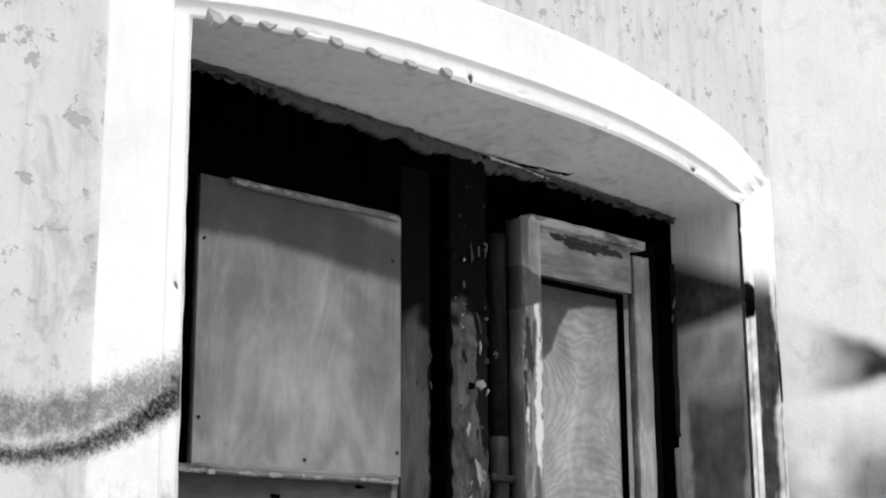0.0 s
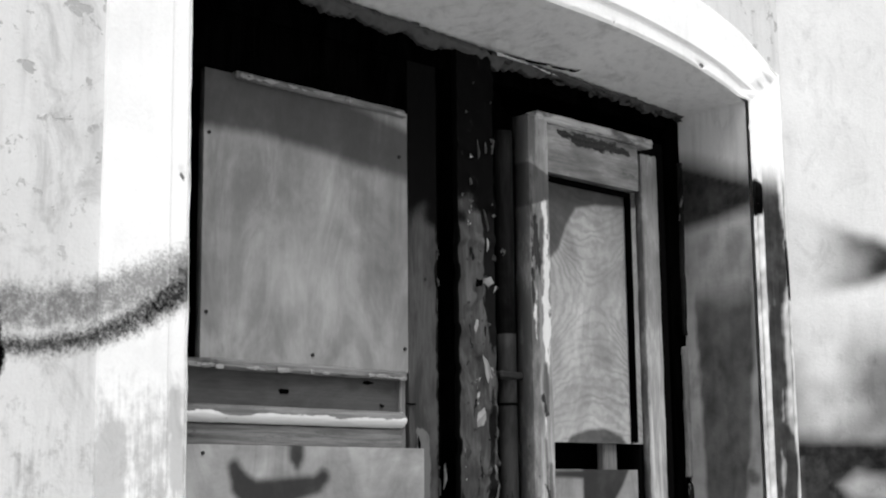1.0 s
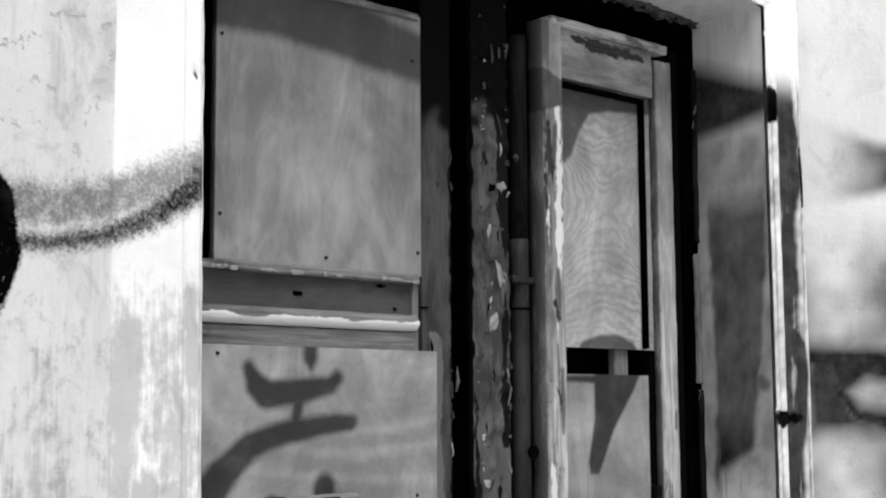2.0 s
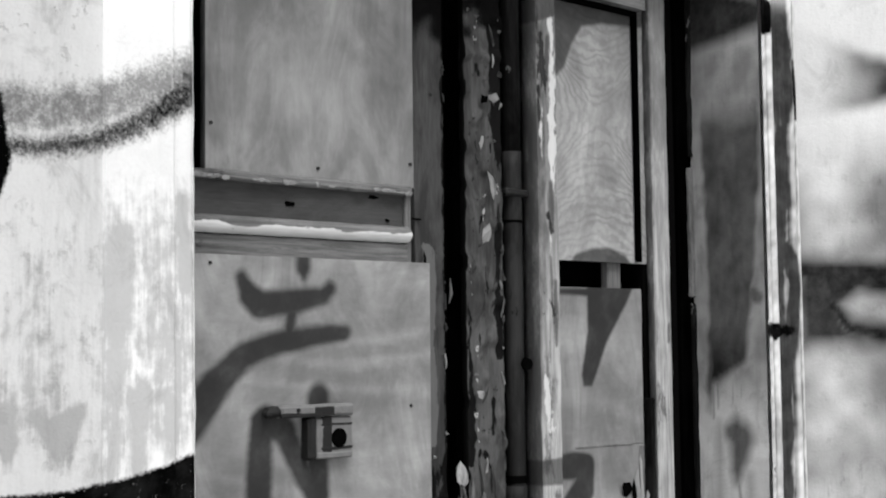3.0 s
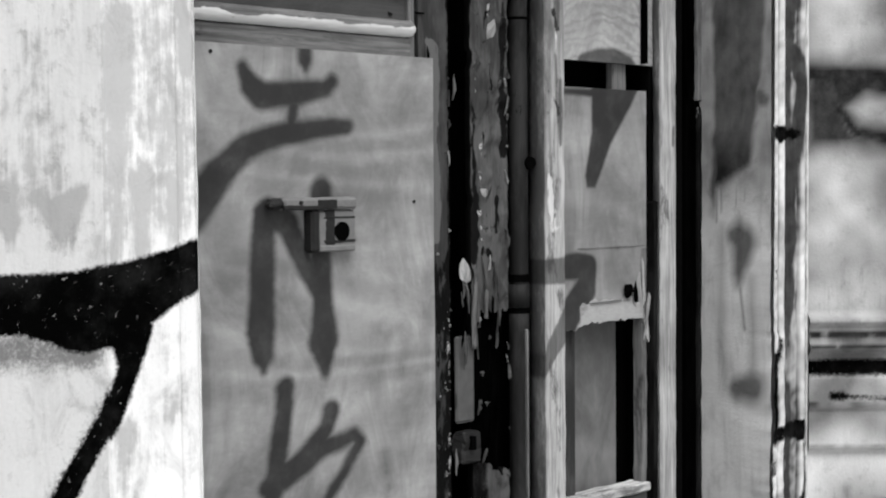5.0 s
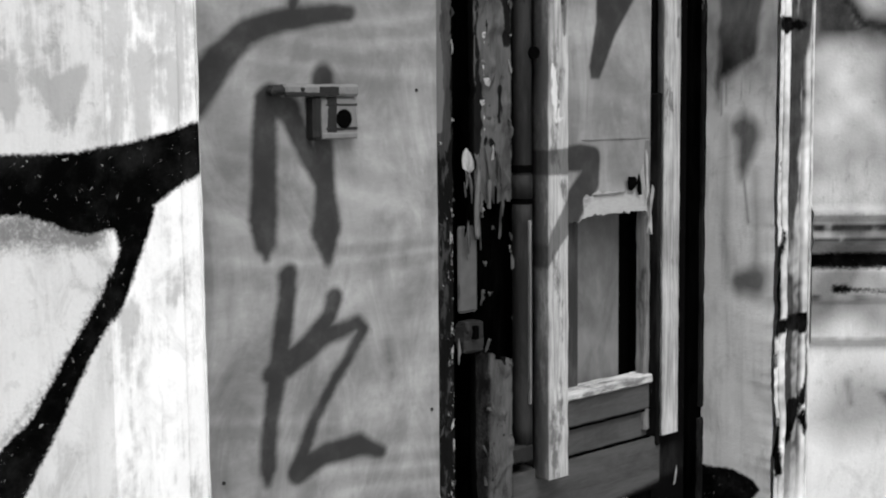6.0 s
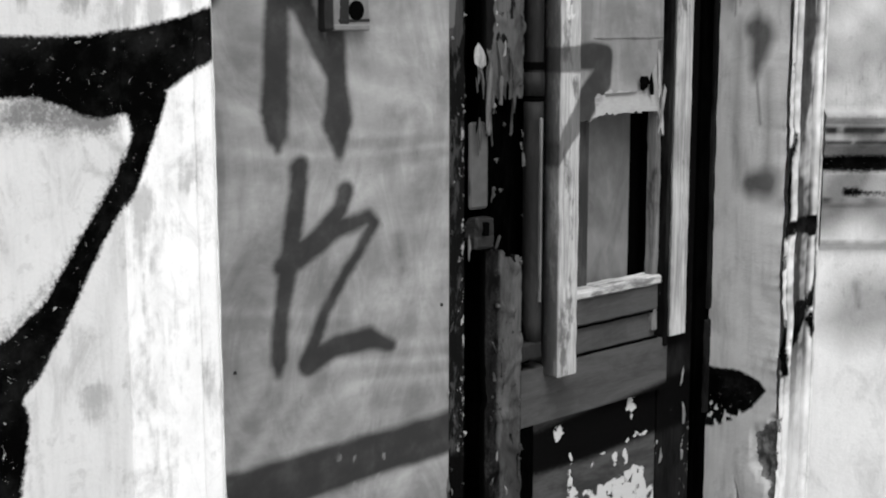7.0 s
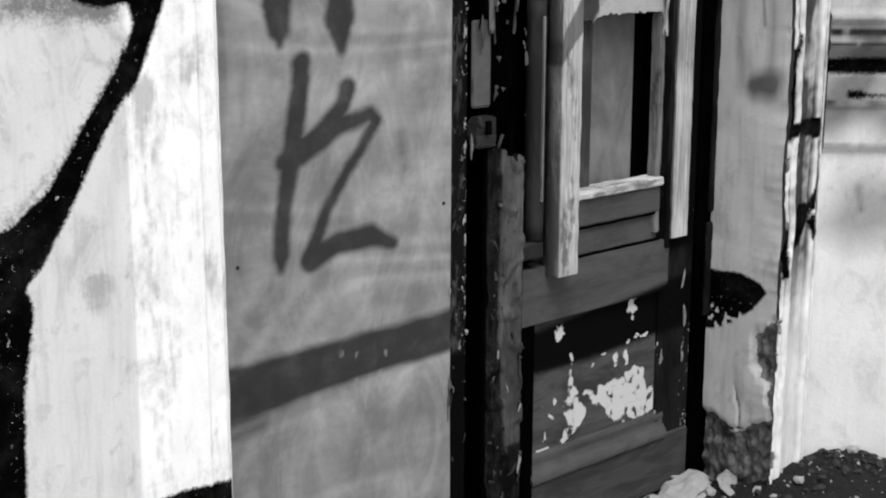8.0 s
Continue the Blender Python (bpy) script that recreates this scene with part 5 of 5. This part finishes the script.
# curled paint flakes and splinters on the meeting stile and its neighbours
for i in range(110):
    rnd = random.Random(300 + i)
    z = 0.2 + 1.85 * rnd.random()
    x = rnd.choice((0.083, 0.09, 0.10, 0.11, 0.12, 0.135, 0.15, 0.153))
    shard("paint_flake", (x + 0.004 * rnd.random(), -0.024, z), (0.0015 + 0.0045 * rnd.random() ** 3, 0.003 + 0.016 * rnd.random() ** 3), FLAKE if rnd.random() < 0.13 else MULL, right_leaf, 500 + i, "", (rnd.uniform(-25, 25), rnd.uniform(-20, 20), rnd.uniform(-50, 30)))
for i in range(34):
    rnd = random.Random(2400 + i)
    x, z = rnd.choice(((-0.42 + 0.39 * rnd.random(), 1.5255), (-0.42 + 0.39 * rnd.random(), 1.5255), (-0.34 + 0.32 * rnd.random(), 1.938)))
    shard("paint_flake", (x, -0.0072, z + 0.003 * rnd.random()), (0.004 + 0.012 * rnd.random(), 0.0015 + 0.003 * rnd.random()), FLAKE, left_leaf, 2500 + i)
for i in range(26):
    rnd = random.Random(800 + i)
    z = 0.25 + 1.6 * rnd.random()
    shard("paint_flake", (rnd.choice((0.048, 0.04, 0.02, 0.046)), -0.003, z), (0.001 + 0.002 * rnd.random(), 0.003 + 0.009 * rnd.random() ** 2), FLAKE if rnd.random() < 0.25 else STILE, left_leaf, 900 + i, "", (rnd.uniform(-15, 15), rnd.uniform(-20, 20), rnd.uniform(-40, 20)))
for i, (x, y, z, w, h) in enumerate(KNOTS):
    shard("knot_hole", (x, y, z), (w, h), HOLE, left_leaf, 6100 + i)
shard("paint_curl", (0.130, -0.034, 1.686), (0.012, 0.010), FLAKE, right_leaf, 7, "white curled flake", (20, 10, -35))
shard("paint_hole", (0.116, -0.0255, 1.684), (0.010, 0.008), HOLE, right_leaf, 8)
shard("paint_curl", (0.126, -0.032, 1.548), (0.006, 0.026), FLAKE, right_leaf, 9, "", (10, -12, -40))
shard("paint_curl", (0.112, -0.032, 1.47), (0.008, 0.02), FLAKE, right_leaf, 10, "", (8, 10, -30))
for i, (x, z, h) in enumerate(((0.616, 0.50, 0.022), (0.622, 0.43, 0.03), (0.556, 0.36, 0.02), (0.62, 0.35, 0.012))):
    shard("paint_flake", (x, 0.001, z), (0.0025, h), FLAKE, right_leaf, 1300 + i, "", (4, 6 * (-1) ** i, -15))
shard("splinter", (0.060, -0.022, 1.098), (0.012, 0.022), BOARD, right_leaf, 11, "pale splinter", (10, -14, -20))
shard("splinter", (0.078, -0.024, 1.04), (0.005, 0.06), GREYWOOD, right_leaf, 12, "", (0, 4, -10))

# broken lower part of the meeting stile: a bare metal plate and the keeper of the lock
part("bare_plate", box(0.050, 0.090, -0.013, -0.007, 0.865, 1.000, 0.004), PLATE, right_leaf, "bare grey metal plate")
keeper = part("lock_keeper", box(0.050, 0.092, -0.026, 0.0, 0.802, 0.852, 0.004, None, 0.006, 7), RUST, right_leaf, "rusted lock keeper")
part("keeper_slot", box(0.064, 0.074, -0.0325, -0.02, 0.825, 0.846, 0.001), HOLE, keeper)

# ---- rubble at the foot of the walls ----
def lump(seed, sub=1):
    rnd = random.Random(seed)
    bm = bmesh.new()
    bmesh.ops.create_icosphere(bm, subdivisions=sub, radius=1)
    for v in bm.verts:
        v.co *= 0.8 + 0.35 * noise.noise(v.co * 1.7 + Vector((seed, 0, 0))) + 0.15 * rnd.random()
        v.co.z *= 0.65
    return bm


stones = [lump(40 + k) for k in range(8)]
stone_data = []
for bm in stones:
    bm.verts.index_update()
    stone_data.append((np.array([v.co[:] for v in bm.verts]), [[v.index for v in f.verts] for f in bm.faces]))
    bm.free()
rnd = random.Random(77)
for material, count, name in ((GREYSTONE, 900, "grit"), (STONE, 240, "rubble")):
    verts, faces = [], []
    for i in range(count):
        if rnd.random() < 0.75:
            u, d = rnd.uniform(-0.02, 0.6), abs(rnd.gauss(0.0, 0.14)) + 0.008
            x, y = CORNER[0] + u * ALONG[0] - d * 0.694, CORNER[1] + u * ALONG[1] - d * 0.72
        else:
            x, y = rnd.uniform(0.40, 0.74), rnd.uniform(-0.26, -0.03)
        r = 0.0018 + (0.009 if name == "grit" else 0.013) * rnd.random() ** 4
        co, fs = stone_data[rnd.randrange(8)]
        turn = np.array(Euler((rnd.uniform(-0.6, 0.6), rnd.uniform(-0.6, 0.6), rnd.uniform(0, 6.28))).to_matrix())
        z = float(ground_height(np.array([[x]]), np.array([[y]]))[0, 0])
        p = (co * (r * rnd.uniform(0.8, 2.0), r, r)) @ turn.T + (x, y, z + 0.25 * r)
        faces += [[k + len(verts) for k in f] for f in fs]
        verts += p.tolist()
    me = bpy.data.meshes.new(name)
    me.from_pydata(verts, [], faces)
    me.materials.append(material)
    tagged(new(name, me), "loose pale plaster crumbs on dark earth" if name == "rubble" else "dark grit and small stones on the earth", name, kind="stuff")
for i, (x, y, w) in enumerate(((0.585, -0.05, 0.045), (0.66, -0.09, 0.022), (0.51, -0.07, 0.04), (0.70, -0.16, 0.018), (0.63, -0.03, 0.025))):
    bm = lump(140 + i, 3)
    for v in bm.verts:
        v.co *= 1 + 0.12 * noise.noise(v.co * 5)
    bmesh.ops.transform(bm, matrix=pose(x, y, float(ground_height(np.array([[x]]), np.array([[y]]))[0, 0]) + 0.25 * w, 12, -14, 35 * i) @ Matrix.Diagonal((w * 1.6, w, w * 0.75, 1)), verts=bm.verts[:])
    tagged(part("plaster_lump", bm, STONE), "pale lump of fallen plaster lying on earth", "plaster lump", "fallen plaster lumps")
shard("torn_hole", (0.470, -0.009, 1.046), (0.013, 0.018), HOLE, right_leaf, 4101)
shard("torn_hole", (0.492, -0.009, 1.040), (0.007, 0.022), HOLE, right_leaf, 4102)
shard("splinter", (0.508, -0.013, 1.06), (0.0035, 0.055), BOARD, right_leaf, 4103, "pale splinter", (3, -6, 0))
shard("splinter", (0.52, -0.012, 1.0), (0.004, 0.05), PLY, right_leaf, 4104, "", (2, 8, 0))
# black strips stand for the shade under the cross board and along the panel
part("panel_gap_shade", box(0.277, 0.526, -0.012, -0.001, 1.880, 1.8895, 0.001), HOLE, right_leaf)
part("panel_gap_shade", box(0.518, 0.5265, -0.012, -0.001, 1.44, 1.880, 0.001), BLACK, right_leaf)
# torn wood and paint hanging at the broken part of the meeting stile
for i in range(24):
    rnd = random.Random(5200 + i)
    shard("splinter", (0.056 + 0.09 * rnd.random(), -0.016 - 0.008 * rnd.random(), 0.97 + 0.12 * rnd.random()), (0.0015 + 0.003 * rnd.random(), 0.012 + 0.035 * rnd.random()), rnd.choice((MULL, MULL, GREYWOOD, BLACK)), right_leaf, 5300 + i, "", (rnd.uniform(-6, 6), rnd.uniform(-7, 7), rnd.uniform(-25, 10)), 0.6)
for i in range(16):
    rnd = random.Random(5600 + i)
    shard("splinter", (rnd.choice((0.0, 0.003, 0.006, 0.048)), -0.013 + 0.011 * (i % 2), 0.2 + 1.2 * rnd.random()), (0.001 + 0.002 * rnd.random(), 0.006 + 0.02 * rnd.random()), rnd.choice((STILE, GREYWOOD, FLAKE)), left_leaf, 5700 + i, "", (0, rnd.uniform(-5, 5), rnd.uniform(-20, 10)), 0.5)
